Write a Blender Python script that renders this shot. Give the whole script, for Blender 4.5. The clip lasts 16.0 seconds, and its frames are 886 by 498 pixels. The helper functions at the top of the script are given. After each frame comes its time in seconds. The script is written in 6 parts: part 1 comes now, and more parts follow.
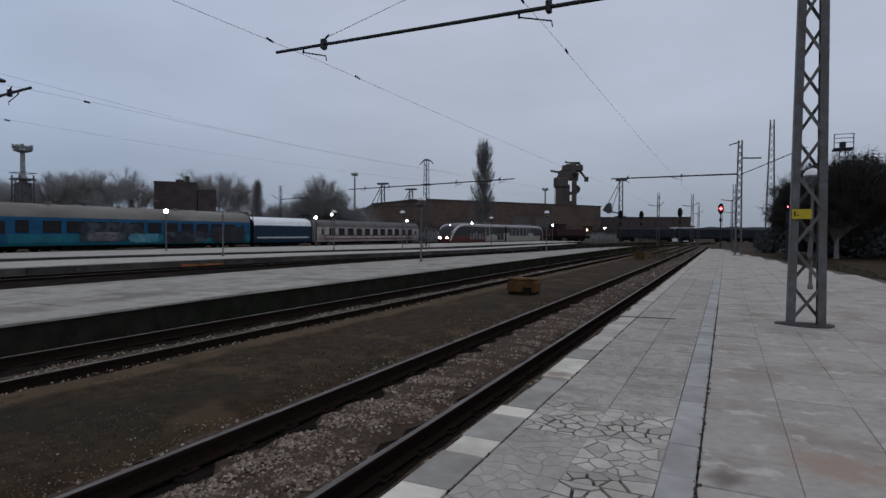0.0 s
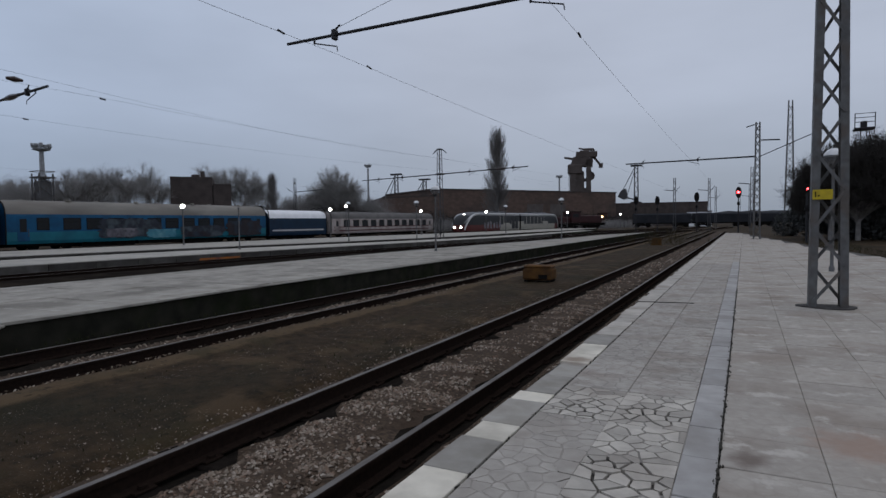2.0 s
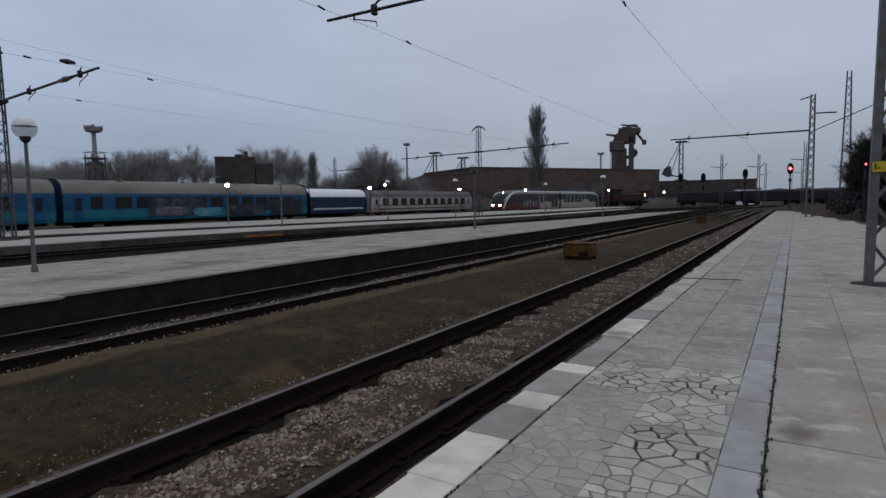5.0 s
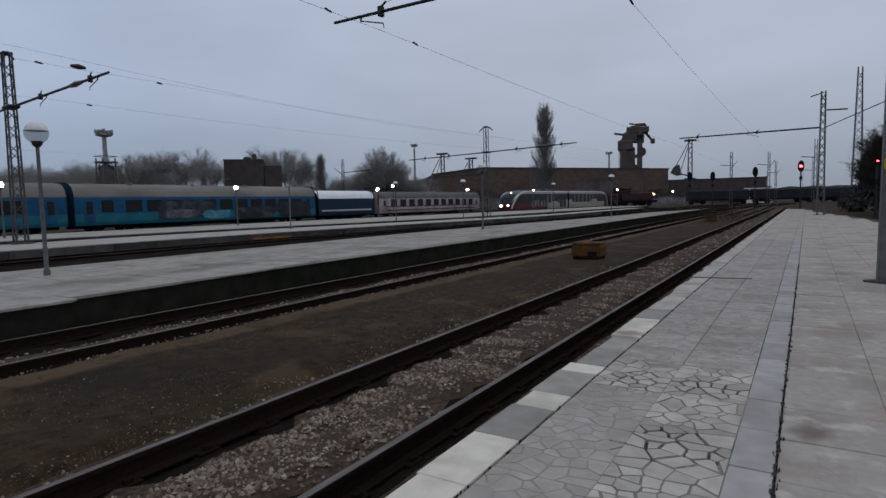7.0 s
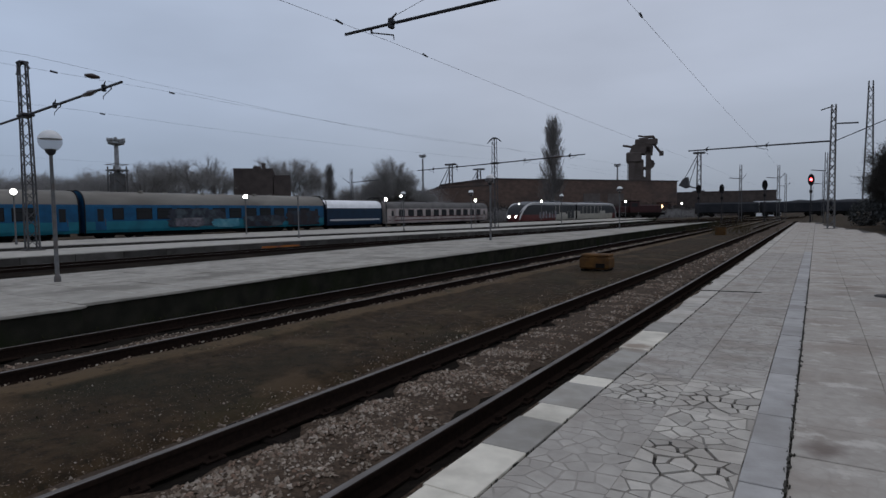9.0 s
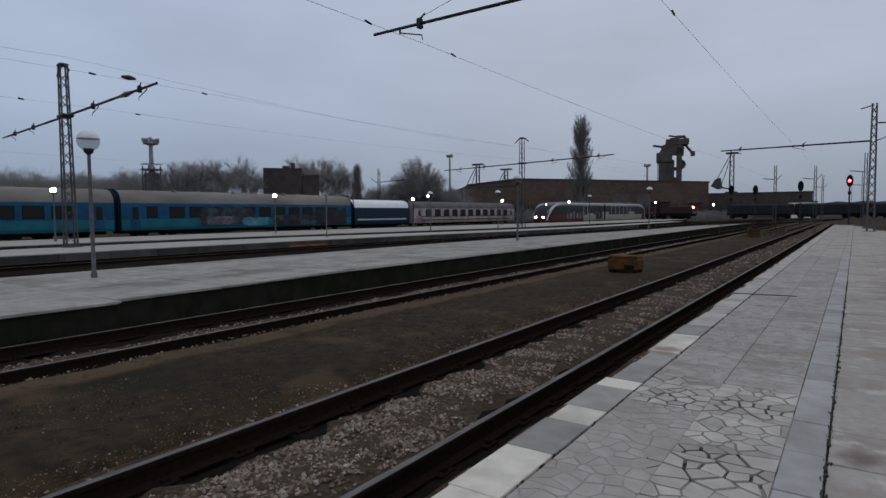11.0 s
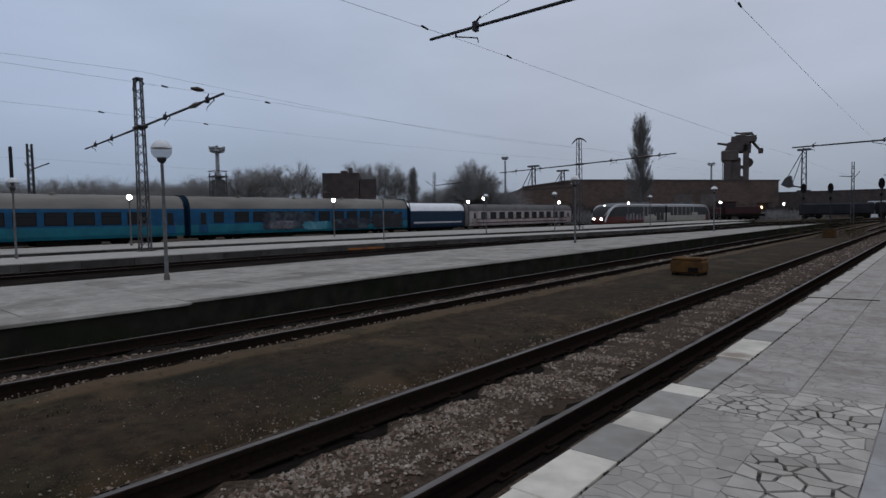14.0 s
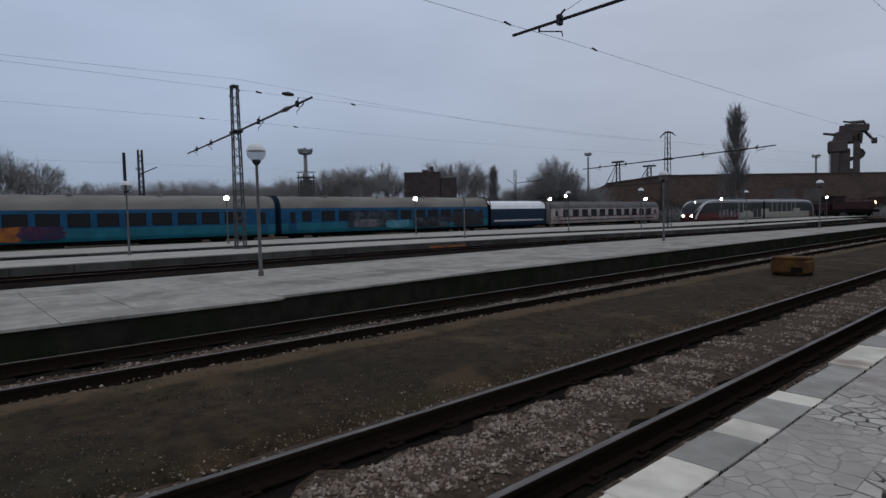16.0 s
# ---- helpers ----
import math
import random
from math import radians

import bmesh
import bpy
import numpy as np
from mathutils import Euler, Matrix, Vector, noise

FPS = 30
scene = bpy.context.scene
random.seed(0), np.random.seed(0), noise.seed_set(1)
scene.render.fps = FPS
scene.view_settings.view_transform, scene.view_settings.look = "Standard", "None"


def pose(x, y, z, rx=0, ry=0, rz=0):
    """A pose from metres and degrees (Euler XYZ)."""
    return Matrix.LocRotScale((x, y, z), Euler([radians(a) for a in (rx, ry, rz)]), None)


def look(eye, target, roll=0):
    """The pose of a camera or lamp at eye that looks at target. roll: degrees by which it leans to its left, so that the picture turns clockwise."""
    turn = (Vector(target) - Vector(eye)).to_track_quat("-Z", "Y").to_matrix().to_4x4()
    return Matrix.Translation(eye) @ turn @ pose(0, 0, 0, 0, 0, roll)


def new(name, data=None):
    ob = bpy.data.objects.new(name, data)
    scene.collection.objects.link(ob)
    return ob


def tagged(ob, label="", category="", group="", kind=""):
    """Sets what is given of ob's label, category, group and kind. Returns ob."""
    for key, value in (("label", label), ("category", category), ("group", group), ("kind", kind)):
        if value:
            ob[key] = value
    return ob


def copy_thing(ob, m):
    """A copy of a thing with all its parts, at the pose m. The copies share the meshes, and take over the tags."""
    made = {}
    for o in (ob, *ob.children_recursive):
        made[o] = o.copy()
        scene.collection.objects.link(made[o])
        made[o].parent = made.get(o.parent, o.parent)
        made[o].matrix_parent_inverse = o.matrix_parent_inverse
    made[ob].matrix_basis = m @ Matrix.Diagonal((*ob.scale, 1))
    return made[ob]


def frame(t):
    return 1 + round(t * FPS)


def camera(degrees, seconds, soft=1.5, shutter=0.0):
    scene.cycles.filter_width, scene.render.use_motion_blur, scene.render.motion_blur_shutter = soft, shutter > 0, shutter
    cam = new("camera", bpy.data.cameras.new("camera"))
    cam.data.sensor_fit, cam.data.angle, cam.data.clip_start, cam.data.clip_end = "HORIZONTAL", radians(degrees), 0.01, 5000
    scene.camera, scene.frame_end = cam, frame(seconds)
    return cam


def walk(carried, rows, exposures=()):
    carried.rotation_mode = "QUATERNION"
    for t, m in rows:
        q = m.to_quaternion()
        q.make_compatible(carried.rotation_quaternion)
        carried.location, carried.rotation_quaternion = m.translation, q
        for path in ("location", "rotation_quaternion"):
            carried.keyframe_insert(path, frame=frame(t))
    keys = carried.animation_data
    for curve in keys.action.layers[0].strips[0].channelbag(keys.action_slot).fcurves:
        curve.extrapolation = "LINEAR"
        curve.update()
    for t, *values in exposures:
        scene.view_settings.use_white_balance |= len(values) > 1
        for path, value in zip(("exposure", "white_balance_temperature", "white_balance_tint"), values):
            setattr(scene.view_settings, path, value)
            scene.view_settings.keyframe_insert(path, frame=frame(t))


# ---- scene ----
# camera: hand-held at chest height on the station platform
cam = camera(74.57, 16.0, soft=1.5)
ROWS = [  # t, x, y, z, pitch, roll, yaw
    (0.0, 0.041, 0.024, 1.517, -1.59, -0.41, 25.95),
    (0.5, 0.033, 0.026, 1.513, -1.80, -0.39, 26.46),
    (1.0, 0.027, 0.019, 1.503, -2.02, -0.07, 26.93),
    (1.5, 0.032, 0.017, 1.496, -2.35, 0.38, 26.76),
    (2.0, 0.029, 0.022, 1.489, -2.59, 0.72, 27.34),
    (2.5, 0.026, 0.016, 1.478, -2.69, 0.70, 27.89),
    (3.0, 0.019, 0.009, 1.452, -3.09, 1.23, 29.79),
    (3.5, 0.018, 0.005, 1.433, -4.93, 2.12, 30.50),
    (4.0, 0.011, 0.007, 1.427, -4.38, 1.10, 30.65),
    (6.5, 0.008, 0.007, 1.418, -4.79, 1.24, 31.68),
    (7.0, 0.011, 0.006, 1.420, -4.52, 1.30, 31.90),
    (7.5, 0.010, 0.007, 1.422, -4.00, 0.85, 31.93),
    (8.0, 0.008, -0.005, 1.422, -3.76, 0.55, 32.10),
    (8.5, 0.009, -0.004, 1.422, -3.59, 0.64, 32.38),
    (11.0, 0.000, 0.001, 1.416, -3.45, 0.49, 35.28),
    (11.5, -0.014, 0.007, 1.413, -3.48, 0.32, 36.97),
    (12.0, -0.008, -0.003, 1.414, -3.75, 0.73, 38.94),
    (12.5, -0.012, -0.007, 1.411, -4.18, 0.80, 39.68),
    (13.0, -0.016, -0.010, 1.411, -3.72, 0.92, 39.60),
    (13.5, -0.013, -0.016, 1.413, -3.53, 1.00, 39.41),
    (14.0, -0.019, -0.023, 1.417, -3.11, 1.01, 40.71),
    (14.5, -0.020, -0.020, 1.415, -2.98, 0.87, 41.95),
    (15.0, -0.039, -0.014, 1.412, -3.06, 1.12, 45.53),
    (15.5, -0.065, -0.029, 1.410, -2.94, 1.01, 47.91),
    (16.0, -0.071, -0.045, 1.409, -3.13, 1.33, 48.57),
]
walk(cam, [(t, pose(x, y, z, 90 + p, r, w)) for t, x, y, z, p, r, w in ROWS])

# ---- light: an overcast winter dusk ----
world = bpy.data.worlds.new("overcast_dusk")
scene.world = world
world.use_nodes = True
wn, wl = world.node_tree.nodes, world.node_tree.links
wn.clear()
w_out, w_bg = wn.new("ShaderNodeOutputWorld"), wn.new("ShaderNodeBackground")
sky = wn.new("ShaderNodeTexSky")
sky.sky_type, sky.sun_disc = "NISHITA", False
sky.sun_elevation, sky.sun_rotation = radians(14), radians(200)
w_co, w_sep = wn.new("ShaderNodeTexCoord"), wn.new("ShaderNodeSeparateXYZ")
w_ramp = wn.new("ShaderNodeValToRGB")
SKY = [(0.0, (0.258, 0.306, 0.385)), (0.06, (0.312, 0.361, 0.45)), (0.20, (0.408, 0.462, 0.575)), (0.5, (0.44, 0.495, 0.613)), (1.0, (0.42, 0.46, 0.56))]
while len(w_ramp.color_ramp.elements) < len(SKY):
    w_ramp.color_ramp.elements.new(0.5)
for el, (p, c) in zip(w_ramp.color_ramp.elements, SKY):
    el.position, el.color = p, (*c, 1)
w_map, w_noise = wn.new("ShaderNodeMapping"), wn.new("ShaderNodeTexNoise")
w_map.inputs["Scale"].default_value = (1.0, 1.0, 3.5)
w_noise.inputs["Scale"].default_value, w_noise.inputs["Detail"].default_value = 2.2, 4.0
w_cl = wn.new("ShaderNodeMapRange")
w_cl.inputs["From Min"].default_value, w_cl.inputs["From Max"].default_value = 0.3, 0.7
w_cl.inputs["To Min"].default_value, w_cl.inputs["To Max"].default_value = 0.92, 1.08
w_mul, w_add, w_sky = wn.new("ShaderNodeVectorMath"), wn.new("ShaderNodeVectorMath"), wn.new("ShaderNodeVectorMath")
w_mul.operation, w_add.operation, w_sky.operation = "SCALE", "ADD", "SCALE"
w_sky.inputs["Scale"].default_value = 0.003
wl.new(w_co.outputs["Generated"], w_sep.inputs[0])
wl.new(w_sep.outputs["Z"], w_ramp.inputs["Fac"])
wl.new(w_co.outputs["Generated"], w_map.inputs["Vector"])
wl.new(w_map.outputs[0], w_noise.inputs["Vector"])
wl.new(w_noise.outputs["Fac"], w_cl.inputs["Value"])
wl.new(w_ramp.outputs["Color"], w_mul.inputs[0])
wl.new(w_cl.outputs["Result"], w_mul.inputs["Scale"])
wl.new(sky.outputs["Color"], w_sky.inputs[0])
w_tint, w_fac, w_tm = wn.new("ShaderNodeMix"), wn.new("ShaderNodeMapRange"), wn.new("ShaderNodeVectorMath")
w_tint.data_type, w_tm.operation = "RGBA", "MULTIPLY"
w_tint.inputs["A"].default_value, w_tint.inputs["B"].default_value = (0.93, 0.99, 1.05, 1), (1.02, 1.0, 0.985, 1)
w_fac.inputs["From Min"].default_value, w_fac.inputs["From Max"].default_value = -0.95, -0.45
wl.new(w_sep.outputs["X"], w_fac.inputs["Value"])
wl.new(w_fac.outputs["Result"], w_tint.inputs["Factor"])
wl.new(w_mul.outputs[0], w_tm.inputs[0])
wl.new(w_tint.outputs["Result"], w_tm.inputs[1])
wl.new(w_tm.outputs[0], w_add.inputs[0])
wl.new(w_sky.outputs[0], w_add.inputs[1])
wl.new(w_add.outputs[0], w_bg.inputs["Color"])
wl.new(w_bg.outputs[0], w_out.inputs["Surface"])
w_bg.inputs["Strength"].default_value = 1.0

sun_data = bpy.data.lights.new("sun", "SUN")
sun_data.energy, sun_data.angle, sun_data.color = 0.25, radians(40), (1.0, 0.95, 0.9)
sun = new("sun", sun_data)
sun.matrix_world = look((0, 0, 60), (-12, -20, 0))
scene.view_settings.exposure = 0.0


# ---- materials ----
def material(name, c1, c2=None, scale=6.0, rough=0.85, metal=0.0, bump=0.2, stain=None, stain_scale=0.6, stain_amount=0.5,
             piece=0.0, fine=40.0, glow=None, stretch=(1, 1, 1), crackle=0.0):
    m = bpy.data.materials.new(name)
    m.use_nodes = True
    n, l = m.node_tree.nodes, m.node_tree.links
    b = n["Principled BSDF"]
    b.inputs["Roughness"].default_value, b.inputs["Metallic"].default_value = rough, metal
    b.inputs["Specular IOR Level"].default_value = 0.5 if rough < 0.5 else (0.3 if rough < 0.72 else 0.1)
    if glow:
        b.inputs["Base Color"].default_value = (*c1, 1)
        b.inputs["Emission Color"].default_value, b.inputs["Emission Strength"].default_value = (*c1, 1), glow
        return m
    c2 = c2 or tuple(x * 0.7 for x in c1)
    geo, mp = n.new("ShaderNodeNewGeometry"), n.new("ShaderNodeMapping")
    mp.inputs["Scale"].default_value = stretch
    l.new(geo.outputs["Position"], mp.inputs["Vector"])
    t1 = n.new("ShaderNodeTexNoise")
    t1.inputs["Scale"].default_value, t1.inputs["Detail"].default_value = scale, 6.0
    l.new(mp.outputs[0], t1.inputs["Vector"])
    r1 = n.new("ShaderNodeMapRange")
    r1.inputs["From Min"].default_value, r1.inputs["From Max"].default_value = 0.32, 0.68
    l.new(t1.outputs["Fac"], r1.inputs["Value"])
    mix = n.new("ShaderNodeMix")
    mix.data_type = "RGBA"
    mix.inputs["A"].default_value, mix.inputs["B"].default_value = (*c1, 1), (*c2, 1)
    l.new(r1.outputs["Result"], mix.inputs["Factor"])
    colour = mix.outputs["Result"]
    if stain:
        t2 = n.new("ShaderNodeTexNoise")
        t2.inputs["Scale"].default_value, t2.inputs["Detail"].default_value = stain_scale, 5.0
        l.new(mp.outputs[0], t2.inputs["Vector"])
        r2 = n.new("ShaderNodeMapRange")
        r2.inputs["From Min"].default_value, r2.inputs["From Max"].default_value = 0.48, 0.66
        r2.inputs["To Max"].default_value = stain_amount
        l.new(t2.outputs["Fac"], r2.inputs["Value"])
        mx = n.new("ShaderNodeMix")
        mx.data_type = "RGBA"
        mx.inputs["B"].default_value = (*stain, 1)
        l.new(r2.outputs["Result"], mx.inputs["Factor"])
        l.new(colour, mx.inputs["A"])
        colour = mx.outputs["Result"]
    if crackle:
        vo, rv, mv = n.new("ShaderNodeTexVoronoi"), n.new("ShaderNodeMapRange"), n.new("ShaderNodeMix")
        vo.feature = "DISTANCE_TO_EDGE"
        vo.inputs["Scale"].default_value = 6.5
        l.new(mp.outputs[0], vo.inputs["Vector"])
        rv.inputs["From Max"].default_value, rv.inputs["To Min"].default_value, rv.inputs["To Max"].default_value = 0.05, crackle, 0.0
        l.new(vo.outputs["Distance"], rv.inputs["Value"])
        mv.data_type = "RGBA"
        mv.inputs["B"].default_value = (*(x * 0.45 for x in c2), 1)
        l.new(rv.outputs["Result"], mv.inputs["Factor"])
        l.new(colour, mv.inputs["A"])
        colour = mv.outputs["Result"]
    if piece:
        info, r3, hsv = n.new("ShaderNodeObjectInfo"), n.new("ShaderNodeMapRange"), n.new("ShaderNodeHueSaturation")
        r3.inputs["To Min"].default_value, r3.inputs["To Max"].default_value = 1 - piece, 1 + piece
        l.new(info.outputs["Random"], r3.inputs["Value"])
        l.new(r3.outputs["Result"], hsv.inputs["Value"])
        l.new(colour, hsv.inputs["Color"])
        colour = hsv.outputs["Color"]
    l.new(colour, b.inputs["Base Color"])
    if bump:
        t3, bp = n.new("ShaderNodeTexNoise"), n.new("ShaderNodeBump")
        t3.inputs["Scale"].default_value, t3.inputs["Detail"].default_value = fine, 3.0
        l.new(mp.outputs[0], t3.inputs["Vector"])
        bp.inputs["Strength"].default_value, bp.inputs["Distance"].default_value = bump, 0.01
        l.new(t3.outputs["Fac"], bp.inputs["Height"])
        l.new(bp.outputs["Normal"], b.inputs["Normal"])
    return m


def island_material(name, colours, rough=0.9):
    """Colour by loose piece, for stones and twigs."""
    m = bpy.data.materials.new(name)
    m.use_nodes = True
    n, l = m.node_tree.nodes, m.node_tree.links
    b = n["Principled BSDF"]
    b.inputs["Roughness"].default_value, b.inputs["Specular IOR Level"].default_value = rough, 0.1
    geo, ramp, t1, mx = n.new("ShaderNodeNewGeometry"), n.new("ShaderNodeValToRGB"), n.new("ShaderNodeTexNoise"), n.new("ShaderNodeMix")
    while len(ramp.color_ramp.elements) < len(colours):
        ramp.color_ramp.elements.new(0.5)
    for i, (el, c) in enumerate(zip(ramp.color_ramp.elements, colours)):
        el.position, el.color = i / (len(colours) - 1), (*c, 1)
    t1.inputs["Scale"].default_value = 45.0
    mx.data_type, mx.blend_type = "RGBA", "MULTIPLY"
    mx.inputs["Factor"].default_value = 0.6
    l.new(geo.outputs["Random Per Island"], ramp.inputs["Fac"])
    l.new(geo.outputs["Position"], t1.inputs["Vector"])
    l.new(ramp.outputs["Color"], mx.inputs["A"])
    l.new(t1.outputs["Fac"], mx.inputs["B"])
    l.new(mx.outputs["Result"], b.inputs["Base Color"])
    return m


M_SOIL = material("brown_soil", (0.056, 0.036, 0.019), (0.021, 0.0145, 0.008), 5.0, 0.95, bump=0.6, stain=(0.020, 0.018, 0.010), stain_scale=0.45, stain_amount=0.8, fine=75)
def add_grit_band(m, x0, x1, colour):
    """A ragged band of rusty grit in the soil between x0 and x1."""
    n, l = m.node_tree.nodes, m.node_tree.links
    b = n["Principled BSDF"]
    old = b.inputs["Base Color"].links[0].from_socket
    geo, sep, t = n.new("ShaderNodeNewGeometry"), n.new("ShaderNodeSeparateXYZ"), n.new("ShaderNodeTexNoise")
    t.inputs["Scale"].default_value, t.inputs["Detail"].default_value = 1.3, 6.0
    l.new(geo.outputs["Position"], sep.inputs[0])
    l.new(geo.outputs["Position"], t.inputs["Vector"])
    off = n.new("ShaderNodeMath")
    off.operation = "MULTIPLY_ADD"
    off.inputs[1].default_value = 0.24
    l.new(t.outputs["Fac"], off.inputs[0])
    l.new(sep.outputs["X"], off.inputs[2])
    ramps = []
    for a, c in ((x0 + 0.12 - 0.25, x0 + 0.12 + 0.2), (x1 + 0.12 + 0.05, x1 + 0.12 - 0.05)):
        r = n.new("ShaderNodeMapRange")
        r.inputs["From Min"].default_value, r.inputs["From Max"].default_value = a, c
        l.new(off.outputs[0], r.inputs["Value"])
        ramps.append(r)
    mul, mx = n.new("ShaderNodeMath"), n.new("ShaderNodeMix")
    mul.operation = "MULTIPLY"
    l.new(ramps[0].outputs["Result"], mul.inputs[0])
    l.new(ramps[1].outputs["Result"], mul.inputs[1])
    mx.data_type = "RGBA"
    mx.inputs["B"].default_value = (*colour, 1)
    l.new(mul.outputs[0], mx.inputs["Factor"])
    l.new(old, mx.inputs["A"])
    l.new(mx.outputs["Result"], b.inputs["Base Color"])


add_grit_band(M_SOIL, -7.9, -6.9, (0.092, 0.062, 0.034))


def add_patches(m, colour, scale, start, amount):
    """Worn patches of another colour with ragged edges."""
    n, l = m.node_tree.nodes, m.node_tree.links
    b = n["Principled BSDF"]
    old = b.inputs["Base Color"].links[0].from_socket
    geo, mp, t, r, mx = n.new("ShaderNodeNewGeometry"), n.new("ShaderNodeMapping"), n.new("ShaderNodeTexNoise"), n.new("ShaderNodeMapRange"), n.new("ShaderNodeMix")
    mp.inputs["Location"].default_value = (scale * 7.3, scale * 3.1, 0)
    t.inputs["Scale"].default_value, t.inputs["Detail"].default_value, t.inputs["Roughness"].default_value = scale, 8.0, 0.62
    r.inputs["From Min"].default_value, r.inputs["From Max"].default_value, r.inputs["To Max"].default_value = start, start + 0.09, amount
    mx.data_type = "RGBA"
    mx.inputs["B"].default_value = (*colour, 1)
    l.new(geo.outputs["Position"], mp.inputs["Vector"])
    l.new(mp.outputs[0], t.inputs["Vector"])
    l.new(t.outputs["Fac"], r.inputs["Value"])
    l.new(r.outputs["Result"], mx.inputs["Factor"])
    l.new(old, mx.inputs["A"])
    l.new(mx.outputs["Result"], b.inputs["Base Color"])


def add_spot(m, x, y, r, colour, amount):
    """One stain with a ragged edge at a place on the ground."""
    n, l = m.node_tree.nodes, m.node_tree.links
    b = n["Principled BSDF"]
    old = b.inputs["Base Color"].links[0].from_socket
    geo, dist, t, mp, add, mx = n.new("ShaderNodeNewGeometry"), n.new("ShaderNodeVectorMath"), n.new("ShaderNodeTexNoise"), n.new("ShaderNodeMapRange"), n.new("ShaderNodeMath"), n.new("ShaderNodeMix")
    dist.operation, add.operation, mx.data_type = "DISTANCE", "MULTIPLY_ADD", "RGBA"
    dist.inputs[1].default_value = (x, y, 0)
    t.inputs["Scale"].default_value, t.inputs["Detail"].default_value = 7.0, 6.0
    add.inputs[1].default_value = r * 1.6
    mp.inputs["From Min"].default_value, mp.inputs["From Max"].default_value = r * 2.0, r * 1.1
    mp.inputs["To Max"].default_value = amount
    mx.inputs["B"].default_value = (*colour, 1)
    l.new(geo.outputs["Position"], dist.inputs[0])
    l.new(geo.outputs["Position"], t.inputs["Vector"])
    l.new(t.outputs["Fac"], add.inputs[0])
    l.new(dist.outputs["Value"], add.inputs[2])
    l.new(add.outputs[0], mp.inputs["Value"])
    l.new(mp.outputs["Result"], mx.inputs["Factor"])
    l.new(old, mx.inputs["A"])
    l.new(mx.outputs["Result"], b.inputs["Base Color"])


add_patches(M_SOIL, (0.042, 0.033, 0.016), 1.1, 0.54, 0.7)
add_patches(M_SOIL, (0.12, 0.10, 0.078), 48.0, 0.585, 0.55)
add_patches(M_SOIL, (0.010, 0.010, 0.006), 9.0, 0.56, 0.6)
add_patches(M_SOIL, (0.082, 0.054, 0.030), 0.8, 0.55, 0.7)
M_RUSTSOIL = material("rusty_grit", (0.085, 0.058, 0.032), (0.045, 0.033, 0.021), 5.0, 0.95, bump=0.8, fine=70)
M_BALLAST = material("ballast_bed", (0.105, 0.074, 0.052), (0.035, 0.026, 0.019), 22.0, 0.95, bump=1.0, stain=(0.055, 0.038, 0.026), stain_scale=1.4, stain_amount=0.85, fine=30)
# near-black: oily ballast and the shade beside the rails in one colour
M_OILSHADE = material("oily_shaded_grime", (0.013, 0.0115, 0.0098), (0.022, 0.0185, 0.015), 12.0, 0.9, bump=0.8, fine=40)
M_STONE = island_material("ballast_stone", [(0.10, 0.072, 0.05), (0.22, 0.16, 0.12), (0.44, 0.37, 0.29), (0.30, 0.195, 0.14), (0.62, 0.54, 0.45), (0.14, 0.105, 0.078), (0.32, 0.25, 0.19)])
M_RAIL = material("rusty_rail_steel", (0.016, 0.0115, 0.0095), (0.024, 0.016, 0.0125), 20.0, 0.85, 0.0, 0.3)
M_RAILTOP = material("worn_rail_head", (0.17, 0.155, 0.14), (0.075, 0.064, 0.055), 15.0, 0.6, 0.0, 0.2, stretch=(1, 0.15, 1))
M_SLEEPER = material("dirty_sleeper", (0.022, 0.018, 0.015), (0.012, 0.010, 0.009), 9.0, 0.9, bump=0.5)
M_SLAB = material("worn_stone_slab", (0.43, 0.393, 0.343), (0.36, 0.326, 0.283), 11.0, 0.8, bump=0.5, stain=(0.235, 0.19, 0.152), stain_scale=1.1, stain_amount=0.6, piece=0.06, fine=18, crackle=0.12)
add_patches(M_SLAB, (0.56, 0.52, 0.46), 3.2, 0.56, 0.7)
add_patches(M_SLAB, (0.21, 0.155, 0.115), 2.1, 0.64, 0.75)
M_SLABCRAZY = material("faded_crazy_slab", (0.42, 0.39, 0.345), (0.325, 0.297, 0.262), 8.0, 0.8, bump=0.35, stain=(0.245, 0.20, 0.16), stain_scale=2.0, stain_amount=0.45, piece=0.07, crackle=0.5, fine=22)
M_MORTAR = material("pale_mortar", (0.27, 0.25, 0.222), (0.205, 0.188, 0.166), 12.0, 0.9, bump=0.4, stain=(0.36, 0.335, 0.30), stain_scale=1.6, stain_amount=0.7)
M_SKIM = material("pale_skimmed_mortar", (0.38, 0.352, 0.312), (0.30, 0.277, 0.245), 9.0, 0.9, bump=0.3, stain=(0.24, 0.215, 0.185), stain_scale=2.4, stain_amount=0.6)
M_FADED = material("faded_paving_stone", (0.435, 0.402, 0.356), (0.35, 0.322, 0.283), 8.0, 0.8, bump=0.3, stain=(0.27, 0.235, 0.20), stain_scale=1.6, stain_amount=0.6, piece=0.08)
M_CRUMB = material("crumbled_dark_mortar", (0.07, 0.064, 0.055), (0.03, 0.029, 0.022), 30.0, 0.95, bump=0.5)
M_JOINT = material("dark_mortar_joint", (0.15, 0.14, 0.13), (0.05, 0.046, 0.042), 14.0, 0.95, bump=0.5)
M_CRAZY = material("crazy_paving_stone", (0.50, 0.465, 0.405), (0.40, 0.368, 0.322), 9.0, 0.75, bump=0.35, stain=(0.30, 0.262, 0.222), stain_scale=1.1, stain_amount=0.75, piece=0.20)
